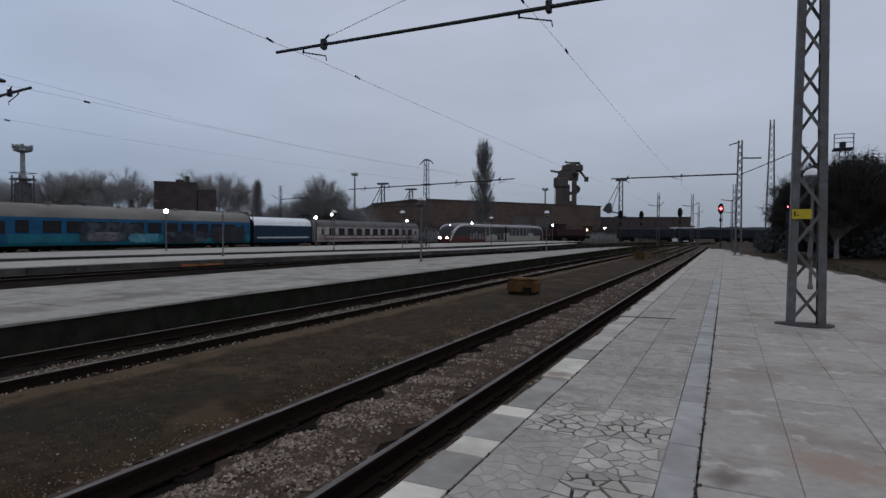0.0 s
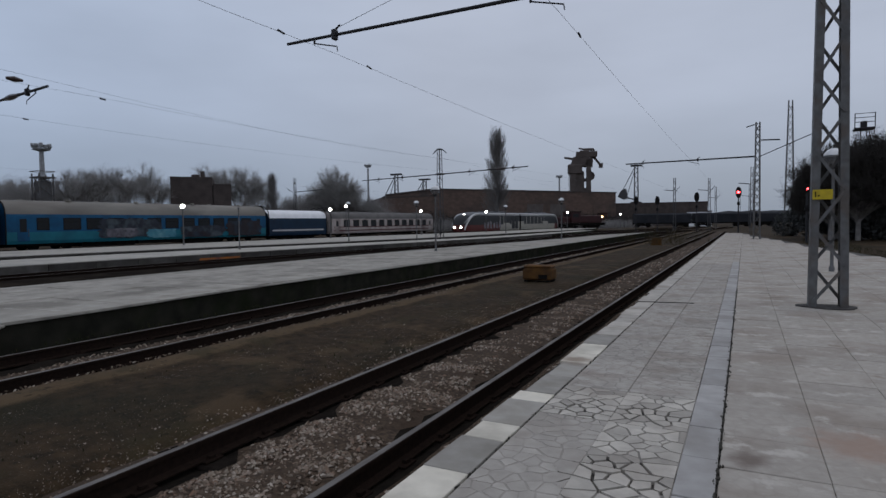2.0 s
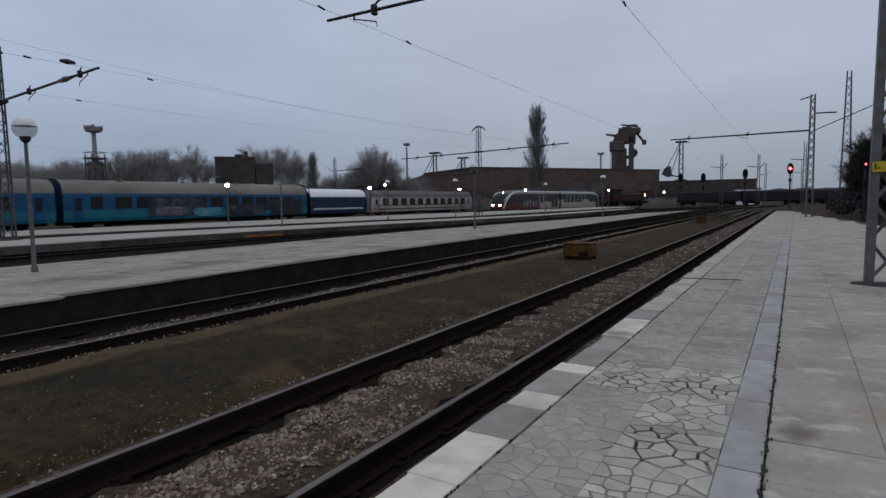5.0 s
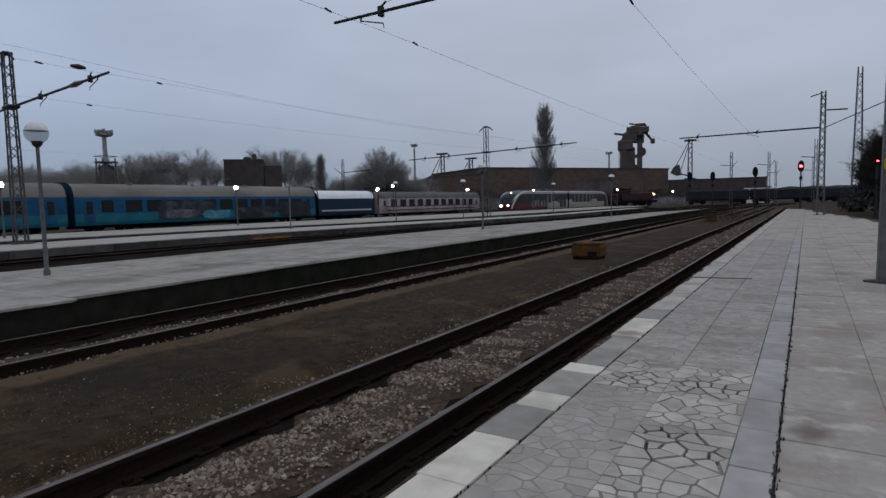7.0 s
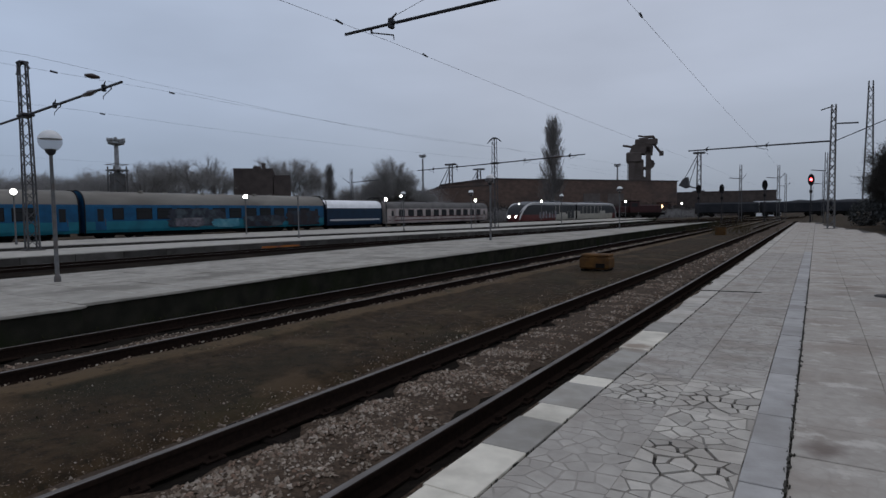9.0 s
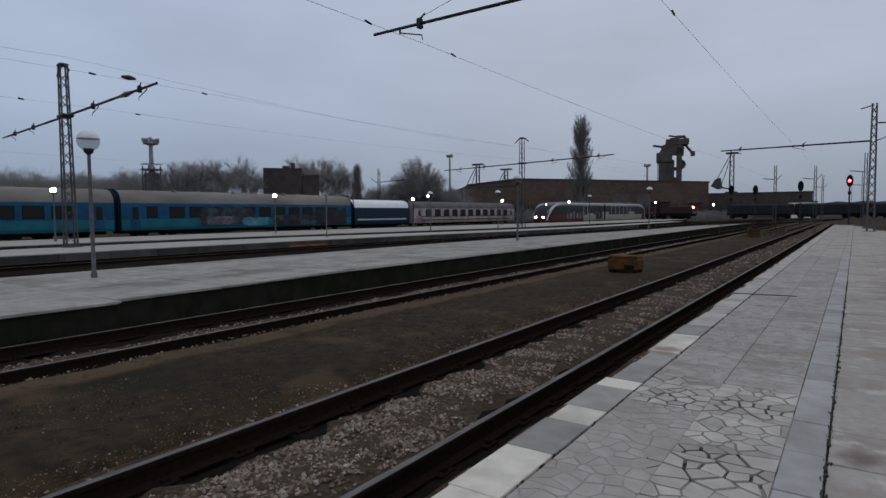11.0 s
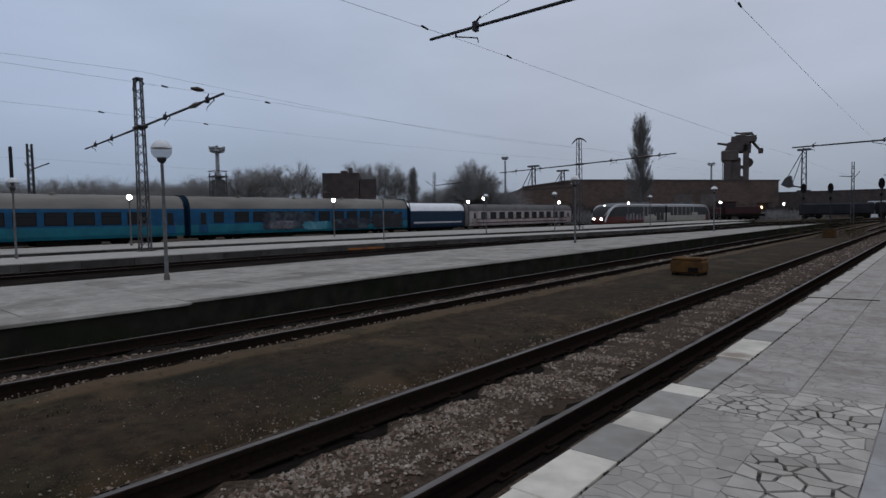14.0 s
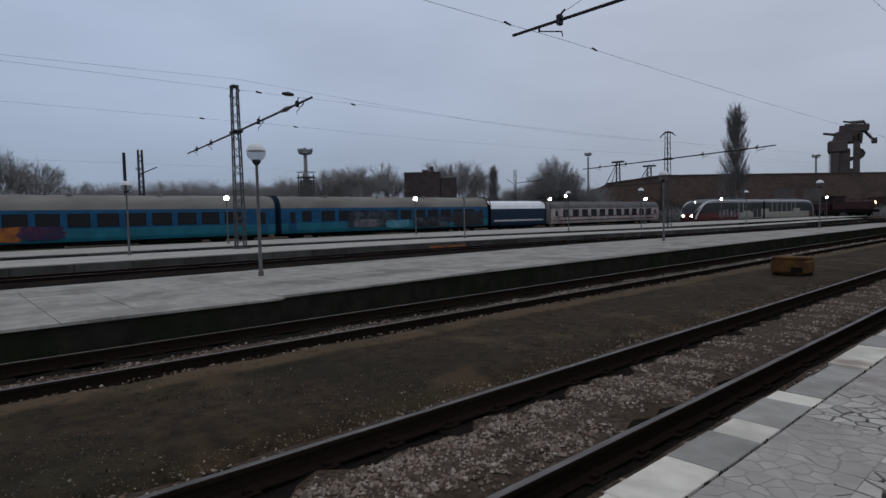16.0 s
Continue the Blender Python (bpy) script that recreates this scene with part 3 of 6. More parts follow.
stones("ballast_stones", "loose pale and brown ballast stones between rusty rails", [
    (TRACK_A - 0.60, TRACK_A + 0.60, 1.5, 7, bed, 10500, 0.0265), (TRACK_A - 0.60, TRACK_A + 0.60, 7, 16, bed, 6500, 0.027),
    (TRACK_A - 0.60, TRACK_A + 0.60, 16, 45, bed, 2200, 0.045), (TRACK_A + 0.95, TRACK_A + 1.5, 1.5, 16, bed, 5200, 0.026),
    (TRACK_A - 0.60, TRACK_A + 0.60, -5, 1.5, bed, 3000, 0.028), (TRACK_A + 0.95, TRACK_A + 1.5, -5, 1.5, bed, 700, 0.028), (TRACK_A - 1.35, TRACK_A - 0.95, -4, 14, bed, 420, 0.026),
    (TRACK_B - 0.1, TRACK_B + 0.62, -3, 20, bed, 4600, 0.03), (TRACK_B - 0.1, TRACK_B + 0.6, 20, 45, bed, 1500, 0.05),
    (-6.9, -4.4, -2, 14, lambda x, y: -0.418, 9000, 0.0052), (-6.9, -4.4, -2, 12, lambda x, y: -0.415, 150, 0.014), (-4.75, -4.25, -2, 16, lambda x, y: -0.42, 900, 0.012), (-7.45, -6.95, -4, 30, lambda x, y: -0.385, 1800, 0.012), (-7.55, -7.12, -4, 30, lambda x, y: -0.395, 2600, 0.02)], 5)


def rail_section(c):
    return [(c - 0.075, -0.172), (c + 0.075, -0.172), (c + 0.075, -0.158), (c + 0.012, -0.14), (c + 0.010, -0.045), (c + 0.036, -0.035),
            (c + 0.036, -0.006), (c + 0.028, 0.0), (c - 0.028, 0.0), (c - 0.036, -0.006), (c - 0.036, -0.035), (c - 0.010, -0.045), (c - 0.012, -0.14), (c - 0.075, -0.158)]


def track(centre, y0, y1, label, sleepers=None, drop=0.0):
    """centre(y) gives the middle line. Two rails and their sleepers."""
    t = thing("railway_track", label, "track", kind="structure")
    n = 2 if abs(centre(y0) - centre((y0 + y1) / 2)) < 1e-6 and abs(centre(y1) - centre(y0)) < 1e-6 else 24
    for side in (-0.7525, 0.7525):
        s = Shape()
        rings = []
        for i in range(n):
            y = y0 + (y1 - y0) * i / (n - 1)
            rings.append([(x, y, RAIL_Z + drop + z) for x, z in rail_section(centre(y) + side)])
        s.loft(rings)
        k = len(rings[0])
        s.m = [1 if (i < k * (n - 1) and i % k == 7) else 0 for i in range(len(s.f))]
        part("rail", s, (M_RAIL, M_RAILTOP), t)
    if sleepers:
        me = Shape().box(-1.25, 1.25, -0.12, 0.12, -0.20, 0, 0.02).mesh("sleeper", M_SLEEPER)
        plate = Shape().box(-0.13, 0.13, -0.09, 0.09, 0, 0.022, 0.005).box(-0.11, -0.07, -0.03, 0.03, 0.022, 0.05).box(0.07, 0.11, -0.03, 0.03, 0.022, 0.05).mesh("rail_fastening", M_RAIL)
        y = sleepers[0]
        while y < sleepers[1]:
            o = part("sleeper", me, None, t)
            o.location = (centre(y), y, RAIL_Z + drop - 0.18)
            if y < 14:
                for side in (-0.7525, 0.7525):
                    p = part("rail_fastening", plate, None, o)
                    p.location = (side, 0, 0.004)
            y += 0.62
    return t


track(lambda y: TRACK_A, -8, 82, "rusty rails on ballast beside the paved platform", (-1, 40))
track(lambda y: TRACK_B, -12, 82, "rusty rails below the mossy platform wall", (-5, 34), DROP_B)


def bend(x0, amount, a=14, b=60):
    return lambda y: x0 + amount * ease(a, b, y)


C_TRACK, D_TRACK, E_TRACK = bend(-18.3, 3.6), bend(-24.1, 4.6), bend(-32.7, 6.0)
F_TRACK = lambda y: -44.2 + 7.2 * ease(25, 108, y)
for c in (C_TRACK, D_TRACK, E_TRACK):
    track(c, -20, 100, "dark rails between platforms")
track(F_TRACK, -20, 130, "dark rails beyond the last platform")
track(lambda y: -49.4, -30, 130, "dark rails under parked coaches")
track(lambda y: -5.6, 60, 150, "dark rails running out of the station")
for a, b in ((-12, -3), (-20, -9), (-27, -14)):
    track(lambda y, a=a, b=b: a + (b - a) * ease(70, 150, y), 70, 170, "dark rails of the far junction")

# ---- the near platform ----
plat = thing("platform_1", "wide platform paved with worn grey stone slabs", "platform", kind="structure")
EDGE = [(-1.70, -12), (-1.70, 69.5), (0.2, 70.5), (0.75, 58.5), (2.36, 46.2), (3.3, 36.9), (4.25, 30.7), (5.0, 24.4), (6.4, 14), (8.5, 2), (9.5, -12)]
s = Shape().prism(list(reversed(EDGE)), -0.75, -0.022)
part("platform_body", s, M_JOINT, plat)


def right_edge(y):
    pts = [(yy, xx) for xx, yy in EDGE[2:]]
    pts.sort()
    return float(np.interp(y, [p[0] for p in pts], [p[1] for p in pts]))


rnd = random.Random(3)
COLS = [(-0.088, 0.4805), (0.4830, 1.0755), (1.078, 1.667), (1.671, 2.252), (2.255, 2.842), (2.845, 3.432), (3.435, 4.022), (4.025, 4.612), (4.615, 5.2), (5.205, 5.8)]
LEFT = [(-1.387, -0.856), (-0.851, -0.314)]
far_slabs, slab_meshes = Shape(), {}


def slab_piece(name, x0, x1, y0, y1, mat, top=0.0, tilt=0.0):
    w, d = round(x1 - x0, 3), round(y1 - y0, 3)
    key = (name, w, d, mat.name)
    if key not in slab_meshes:
        slab_meshes[key] = Shape().box(-w / 2, w / 2, -d / 2, d / 2, -0.05, 0, 0.004).mesh(name, mat)
    o = part(name, slab_meshes[key], None, plat)
    o.matrix_basis = pose((x0 + x1) / 2, (y0 + y1) / 2, top, tilt * rnd.uniform(-1, 1), tilt * rnd.uniform(-1, 1), 0)
    return o

# ---- the farther platforms ----
def platform(name, near, far, y0, y1, label, panel, step=2.0, top=None, thick=0.14, cuts=()):
    """near(y) and far(y) are the two long edges."""
    t = thing(name, label, "platform", kind="structure")
    ys = sorted([y0 + (y1 - y0) * i / 60 for i in range(61)] + list(cuts))
    poly = [(near(y) - 0.06, y) for y in ys] + [(far(y) + 0.06, y) for y in reversed(ys)]
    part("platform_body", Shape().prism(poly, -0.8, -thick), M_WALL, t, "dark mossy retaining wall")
    poly = [(near(y), y) for y in ys] + [(far(y), y) for y in reversed(ys)]
    part("paving", Shape().prism(poly, -thick, -0.012 if step else 0.0), top or M_FARSLAB, t, "pale weathered concrete paving")
    if panel:
        y = -4.0
        me = Shape().box(-0.05, 0.0, 0.012, 1.988, -0.62, -0.06, 0.01).mesh("wall_panel", M_PANEL)
        while y < 70:
            o = part("wall_panel", me, None, t)
            o.matrix_basis = pose(near(y) + 0.005, y, 0, 0, 0, -math.degrees(math.atan2(near(y + 2) - near(y), 2)))
            y += 2.0
    return t


P2N, P2F = lambda y: -9.96 if y < 4.72 else -10.22 - 0.30 * ease(5.0, 11.0, y), lambda y: -16.55 + 2.9 * ease(20, 58, y) + 3.2 * ease(58, 80, y)
P3N, P3F = bend(-25.8, 4.8), bend(-30.9, 7.6)
P4N, P4F = lambda y: bend(-34.7, 6.5)(y) + 2.0 * ease(60, 100, y), lambda y: F_TRACK(y) + 1.65
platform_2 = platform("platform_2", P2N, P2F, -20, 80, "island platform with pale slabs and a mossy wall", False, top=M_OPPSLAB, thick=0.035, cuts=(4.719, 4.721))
platform_3 = platform("platform_3", P3N, P3F, -25, 92, "long island platform faced with stained concrete panels", True, thick=0.05)
platform_4 = platform("platform_4", P4N, P4F, -30, 118, "far island platform with a pale top", True, thick=0.05)
part("spray_paint", Shape().add([(0, 0, 0), (0, 2.9, 0), (0.01, 2.7, 0.34), (0.01, 0.2, 0.36)], [(0, 1, 2, 3)]), M_GRAFFORANGE, platform_3,
     "orange sprayed patch").matrix_basis = pose(P3N(21.2) + 0.075, 21.1, -0.58, 0, 0, -math.degrees(math.atan2(P3N(24) - P3N(21.2), 2.8)))

# sooty ballast between the farther platforms
for a, b in ((lambda y: P2F(y) + 0.3, lambda y: P3N(y) - 0.3), (lambda y: P3F(y) + 0.3, lambda y: P4N(y) - 0.3), (lambda y: P4F(y) + 0.3, lambda y: -56.0)):
    v, f = [], []
    rows_b = [-24 + 4 * i for i in range(36)]
    for y in rows_b:
        n_b = 7
        for i in range(n_b):
            x = a(y) + (b(y) - a(y)) * i / (n_b - 1)
            v.append((x, y, -0.39 + 0.04 * noise.noise((x, y * 0.7, 3.0))))
    for j in range(len(rows_b) - 1):
        for i in range(6):
            f.append((j * 7 + i + 1, j * 7 + i, (j + 1) * 7 + i, (j + 1) * 7 + i + 1))
    solid("ballast", Shape().add(v, f), M_DARKBED, "sooty dark ballast between platforms", "ballast", "structure")

# slabs of the island platform opposite
me2 = {}
for j in range(27):
    for i in range(6):
        w = 0.42 if i == 0 else 1.15
        y = -4.5 + 1.16 * j
        edge = P2N(y + 0.58) - 0.015
        x1 = edge if i == 0 else -10.665 - 1.16 * (i - 1)
        w = edge + 10.655 if i == 0 else w
        if w < 0.12:
            continue
        if x1 - w < P2F(y + 1) + 0.1:
            continue
        key = (i, round(w, 3))
        if key not in me2:
            me2[key] = Shape().box(-w, 0, 0, 1.152, -0.035, 0, 0.006).mesh("slab", M_OPPSLAB)
        o = part("slab", me2[key], None, platform_2)
        o.matrix_basis = pose(x1 + (rnd.uniform(-0.012, 0.012) if i == 0 else 0), y, 0.012 + rnd.uniform(-0.004, 0.006), rnd.uniform(-0.4, 0.4), rnd.uniform(-0.3, 0.3), 0)

# ---- lattice masts, arms and wires ----
ARM_Z = 6.04


def lattice_mast(height, w0, w1, d, mat, pitch=0.62, leg=0.12, plate=True, cap=True):
    """Two channel legs joined by crossing flat bars, on a concrete footing."""
    t = thing("catenary_mast", "galvanised steel lattice mast on a concrete footing", "mast", group="catenary masts")
    for side in (-1, 1):
        s = Shape()
        a, b = side * w0 / 2, side * w1 / 2
        e, h2 = 0.012, d / 2
        ring = [(0, -h2), (leg, -h2), (leg, -h2 + e), (e, -h2 + e), (e, h2 - e), (leg, h2 - e), (leg, h2), (0, h2)]
        s.add([(a - side * o, y, 0) for o, y in ring] + [(b - side * o, y, height) for o, y in ring],
              [(i, (i + 1) % 8, 8 + (i + 1) % 8, 8 + i) for i in range(8)] + [(8, 9, 10, 11), (8, 11, 12, 15), (12, 13, 14, 15)])
        part("leg", s, mat, t)
    k, z = 0, 0.08
    while z + pitch < height:
        wa, wb = w0 + (w1 - w0) * z / height, w0 + (w1 - w0) * (z + pitch) / height
        for face, flip in ((-1, 1), (1, -1)):
            sg = flip * (1 if k % 2 == 0 else -1)
            y = face * (d / 2 + 0.006)
            part("brace", Shape().bar((-sg * (wa / 2 - leg * 0.4), y, z), (sg * (wb / 2 - leg * 0.4), y, z + pitch), 0.05, 0.012), mat, t)
        z += pitch
        k += 1
    part("footing", Shape().prism([(k * (w0 / 2 + 0.08) * math.cos(a), (d / 2 + 0.12) * k * math.sin(a)) for a, k in [(0.3 * i, 1.15 + 0.13 * math.sin(7.1 * i)) for i in range(21)]], -0.75, 0.022), M_CONC, t, "dark stained footing level with the paving")
    return t


def square_mast(height, w0, w1, mat, pitch=0.6, leg=0.055):
    """Four angle legs with single diagonals on every face."""
    t = thing("catenary_mast", "grey four-legged lattice mast on a concrete footing", "mast", group="catenary masts")
    for sx in (-1, 1):
        for sy in (-1, 1):
            part("leg", Shape().tube((sx * w0 / 2, sy * w0 / 2, 0), (sx * w1 / 2, sy * w1 / 2, height), leg, leg, 4), mat, t)
    k, z = 0, 0.1
    while z + pitch < height:
        a, b = (w0 + (w1 - w0) * z / height) / 2, (w0 + (w1 - w0) * (z + pitch) / height) / 2
        s = 1 if k % 2 == 0 else -1
        for p, q in (((-a * s, -a, z), (b * s, -b, z + pitch)), ((a * s, a, z), (-b * s, b, z + pitch)), ((-a, -a * s, z), (-b, b * s, z + pitch)), ((a, a * s, z), (b, -b * s, z + pitch))):
            part("brace", Shape().tube(p, q, leg * 0.45, leg * 0.45, 4), mat, t)
        z += pitch
        k += 1
    part("footing", Shape().box(-w0 / 2 - 0.16, w0 / 2 + 0.16, -w0 / 2 - 0.16, w0 / 2 + 0.16, -0.75, 0.05, 0.03), M_CONC, t, "stained concrete footing")
    return t


def insulator(s, p, q, r, n=5):
    p, q = Vector(p), Vector(q)
    for i in range(n):
        a, b = p.lerp(q, i / n), p.lerp(q, (i + 0.55) / n)
        s.tube(a, b, r, r * 0.6, 10)
    return s


def arm(t, x0, x1, z0, z1, drops, mat=M_DARKSTEEL, y=0.0, r=0.045, ins=None):
    """A tubular cross arm with clamps, and a registration arm at each drop (x, side)."""
    L = lambda x: z0 + (z1 - z0) * (x - x0) / (x1 - x0)
    a = part("cross_arm", Shape().tube((x0, y, z0), (x1, y, z1), r, r * 0.8, 10), mat, t, "dark tubular cross arm")
    if ins:
        xa, xm, xb = (x0 + (x1 - x0) * (ins + k) for k in (-0.06, 0, 0.06))
        part("insulator", Shape().tube((xa, y, L(xa)), (xm, y, L(xm)), r * 1.05, r * 2.0, 10).tube((xm, y, L(xm)), (xb, y, L(xb)), r * 2.0, r * 1.05, 10), M_PORCELAIN, a, "dark spindle-shaped insulator")
    for x, side in drops:
        s = Shape().box(x - 0.05, x + 0.05, y - 0.07, y + 0.07, L(x) - 0.12, L(x) + 0.13, 0.02)
        s.tube((x, y, L(x) + 0.1), (x + 0.16, y, L(x) + 0.22), 0.03, 0.02)
        part("clamp", s, mat, a)
        xs = x - side * 0.62
        s = Shape().tube((xs, y, L(xs)), (xs, y, L(xs) - 0.13), 0.025).tube((xs, y, L(xs) - 0.11), (x + side * 0.06, y, L(x) - 0.28), 0.016)
        s.tube((x + side * 0.06, y, L(x) - 0.28), (x + side * 0.08, y, L(x) - 0.40), 0.012)
        part("registration_arm", s, mat, a)
    return a


mast_1 = lattice_mast(8.9, 0.56, 0.36, 0.26, M_STEEL)
mast_1.matrix_basis = pose(1.27, 11.5, 0)
arm(mast_1, -0.2, -11.53, ARM_Z, ARM_Z, [(-10.05, 1), (-4.5, 1)])
part("stay", Shape().tube((-0.2, 0, 8.6), (-10.0, 0, ARM_Z + 0.15), 0.006), M_DARKSTEEL, mast_1)
plate = part("warning_plate", Shape().box(-0.25, 0.03, -0.20, -0.185, 1.79, 1.95, 0.004), M_YELLOW, mast_1, "yellow warning plate with illegible print")
part("print_mark", Shape().box(-0.22, -0.20, -0.204, -0.2015, 1.83, 1.92).box(-0.18, -0.15, -0.204, -0.2015, 1.84, 1.86), M_BLACK, plate)

mast_2 = square_mast(8.5, 0.46, 0.30, M_FARSTEEL, pitch=0.45, leg=0.04)
mast_2.matrix_basis = pose(-30.45, 12.35, 0, 0, 0, -5.5)
arm(mast_2, 0.0, 9.9, ARM_Z + 0.1, ARM_Z + 0.15, [(8.4, -1), (3.6, -1)], r=0.055, ins=0.72)
arm(mast_2, 0.0, -11.0, ARM_Z + 0.1, ARM_Z + 0.1, [(-5.0, 1), (-8.5, 1)], r=0.055)
part("top_bracket", Shape().box(-0.2, 0.2, -0.2, 0.2, 8.45, 8.58, 0.04).tube((0.1, 0, 8.55), (0.45, 0, 8.42), 0.06, 0.06).tube((0.45, 0, 8.42), (0.85, 0, 8.12), 0.06, 0.04).tube((-0.1, 0, 8.55), (-0.45, 0, 8.42), 0.06, 0.06).tube((-0.45, 0, 8.42), (-0.85, 0, 8.12), 0.06, 0.04), M_DARKSTEEL, mast_2, "dark bracket at the mast head")
part("arm_joint", Shape().box(-0.35, 0.45, -0.25, 0.25, ARM_Z + 0.02, ARM_Z + 0.19, 0.06), M_DARKSTEEL, mast_2)

mast_3 = copy_thing(mast_2, pose(-26.0, 49.8, 0, 0, 0, -13))
mast_4 = lattice_mast(8.5, 0.50, 0.34, 0.30, M_STEEL, pitch=0.55, leg=0.10)
mast_4.matrix_basis = pose(0.85, 48.5, 0)
arm(mast_4, -0.1, -9.3, ARM_Z, ARM_Z - 0.05, [(-8.0, 1), (-4.0, 1)], r=0.06)
part("side_arm", Shape().tube((0, 0, 8.4), (-0.75, 0, 8.2), 0.04), M_DARKSTEEL, mast_4)
part("side_arm", Shape().tube((0.2, 0, 7.2), (1.4, 0, 7.15), 0.05), M_DARKSTEEL, mast_4)
part("stay_wire", Shape().tube((0.1, 0, 6.0), (3.6, -6, 7.0), 0.03), M_DARKSTEEL, mast_4)
for x, y, h in ((-59.5, 15.0, 8.7), (-57.0, 64.4, 8.5), (-9.9, 100.0, 8.6), (-5.0, 103.0, 8.5), (0.9, 88.0, 8.8), (-5.5, 140.0, 9.0), (1.0, 135.0, 9.0)):
    m = square_mast(h, 0.44, 0.32, M_FARSTEEL, pitch=0.6, leg=0.06) if y < 60 else square_mast(h, 0.40, 0.26, M_FARSTEEL, pitch=0.9, leg=0.04)
    m.matrix_basis = pose(x, y, -0.4)
    part("cross_arm", Shape().tube((0, 0, 6.5), (5.0 if x < -50 else -1.6, 0, 6.7), 0.05).tube((0, 0, 6.2), (-1.6 if x < -50 else 0.8, 0, 7.2), 0.04), M_DARKSTEEL, m)
tower = square_mast(15.0, 1.0, 0.36, M_STEEL, pitch=0.8, leg=0.06)
tower.matrix_basis = pose(4.5, 76.0, -0.4)
tagged(tower, "tall tapering galvanised lattice tower beside dark trees")
post = thing("signal_post", "thin dark steel post beside a catenary mast", "post", pose(-61.5, 14.1, -0.4))
part("pole", Shape().tube((0, 0, 0), (0, 0, 8.6), 0.16, 0.14, 8), M_DARKSTEEL, post)


def contact_line(xf, spans, z=5.62, r=0.0044):
    """A contact wire that sags a little between its supports."""
    t = thing("overhead_line", "thin sagging overhead railway wire", "wire", group="overhead lines")
    con = []
    for a, b in zip(spans, spans[1:]):
        for i in range(12):
            u = i / 12
            y = a + (b - a) * u
            con.append((xf(y), y, z - 0.10 * 4 * u * (1 - u)))
    part("contact_wire", Shape().path(con, r, 4), M_WIRE, t)
    return t


for xf in (lambda y: TRACK_A - 0.05, lambda y: TRACK_B - 0.05):
    t = contact_line(xf, [-32, 11.5, 48.5, 92, 135])
    s = Shape()
    for y in ((9.9, 13.1) if xf(0) > -6 else (9.7, 13.0)):
        s.tube((xf(y), y - 0.10, 5.63), (xf(y), y + 0.10, 5.60), 0.026, 0.02)
    part("wire_clamp", s, M_DARKSTEEL, t)
for xf in (C_TRACK, D_TRACK, F_TRACK):
    t = contact_line(xf, [-32, 12, 48.5, 92, 135], r=0.003)
    if xf in (C_TRACK, D_TRACK):
        s = Shape()
        for y in ((8.2, 11.8) if xf is C_TRACK else (8.4, 12.5)):
            s.tube((xf(y), y - 0.09, 5.60), (xf(y), y + 0.09, 5.58), 0.032, 0.024)
        part("wire_clamp", s, M_DARKSTEEL, t)
for x in (-24.3,):
    s = Shape().path([(x, -30 + 4 * i, 7.4 - 0.5 * math.sin(math.pi * ((i * 4) % 40) / 40)) for i in range(40)], 0.004, 4)
    solid("feeder_wire", s, M_WIRE, "thin dark feeder wire across the grey sky", "wire")
s = Shape()
s.tube((-24.33, 12.0, 7.06), (-24.25, 12.25, 7.05), 0.05, 0.11, 12).tube((-24.25, 12.25, 7.05), (-24.17, 12.5, 7.03), 0.11, 0.05, 12)
solid("wire_insulator", s, M_PORCELAIN, "dark spindle insulator hung in an overhead wire", "insulator")


# ---- lamps ----
def globe_lamp():
    t = thing("globe_lamp", "unlit globe lamp with a white cap on a slim grey post", "street lamp", group="globe lamps")
    part("post", Shape().lathe([(0.07, 0), (0.07, 0.12), (0.045, 0.16), (0.042, 1.5), (0.036, 2.9)], 12), M_STEEL, t, smooth=True)
    part("collar", Shape().lathe([(0.04, 2.84), (0.10, 2.90), (0.11, 2.98)], 14), M_DARKSTEEL, t, "dark lamp collar", smooth=True)
    part("globe", Shape().lathe([(0.24 * math.sin(a), 3.16 - 0.24 * math.cos(a)) for a in [0.45 + 0.13 * i for i in range(11)]], 20), M_GLOBE, t, "milky glass globe", smooth=True)
    part("cap", Shape().lathe([(0.243 * math.sin(a), 3.16 - 0.243 * math.cos(a)) for a in [1.75 + 0.135 * i for i in range(11)]], 20), M_GLOBETOP, t, "white metal cap", smooth=True)
    return t


g0 = globe_lamp()
g0.matrix_basis = pose(-14.4, 6.3, 0)
for x, y, z in ((-14.2, 26.7, 0), (-13.3, 47, 0), (-29.7, 6.8, 0), (-25.0, 43.5, 0), (-30.5, 41.2, 0), (2.2, 19.3, 0), (-24.0, 62, 0)):
    copy_thing(g0, pose(x, y, z))


stub = thing("lamp_post", "thin grey lamp post without its globe", "post", pose(-27.7, 26.2, 0))
part("post", Shape().lathe([(0.07, 0), (0.07, 0.12), (0.04, 0.16), (0.034, 2.5)], 10), M_STEEL, stub, smooth=True)
part("collar", Shape().lathe([(0.036, 2.46), (0.07, 2.50), (0.05, 2.58)], 10), M_STEEL, stub)


def lit_lamp():
    t = thing("platform_lamp", "lit white lamp on a short thin post", "street lamp", group="lit platform lamps")
    part("post", Shape().lathe([(0.08, 0), (0.05, 0.3), (0.04, 2.75)], 8), M_STEEL, t)
    part("head", Shape().lathe([(0.06, 2.76), (0.13, 2.80), (0.14, 2.86)], 14), M_DARKSTEEL, t)
    part("bulb", Shape().lathe([(0.165 * math.sin(a), 3.0 - 0.165 * math.cos(a)) for a in [0.5 + 0.24 * i for i in range(11)]], 14), M_LIGHT, t, "glowing white bulb", smooth=True)
    return t


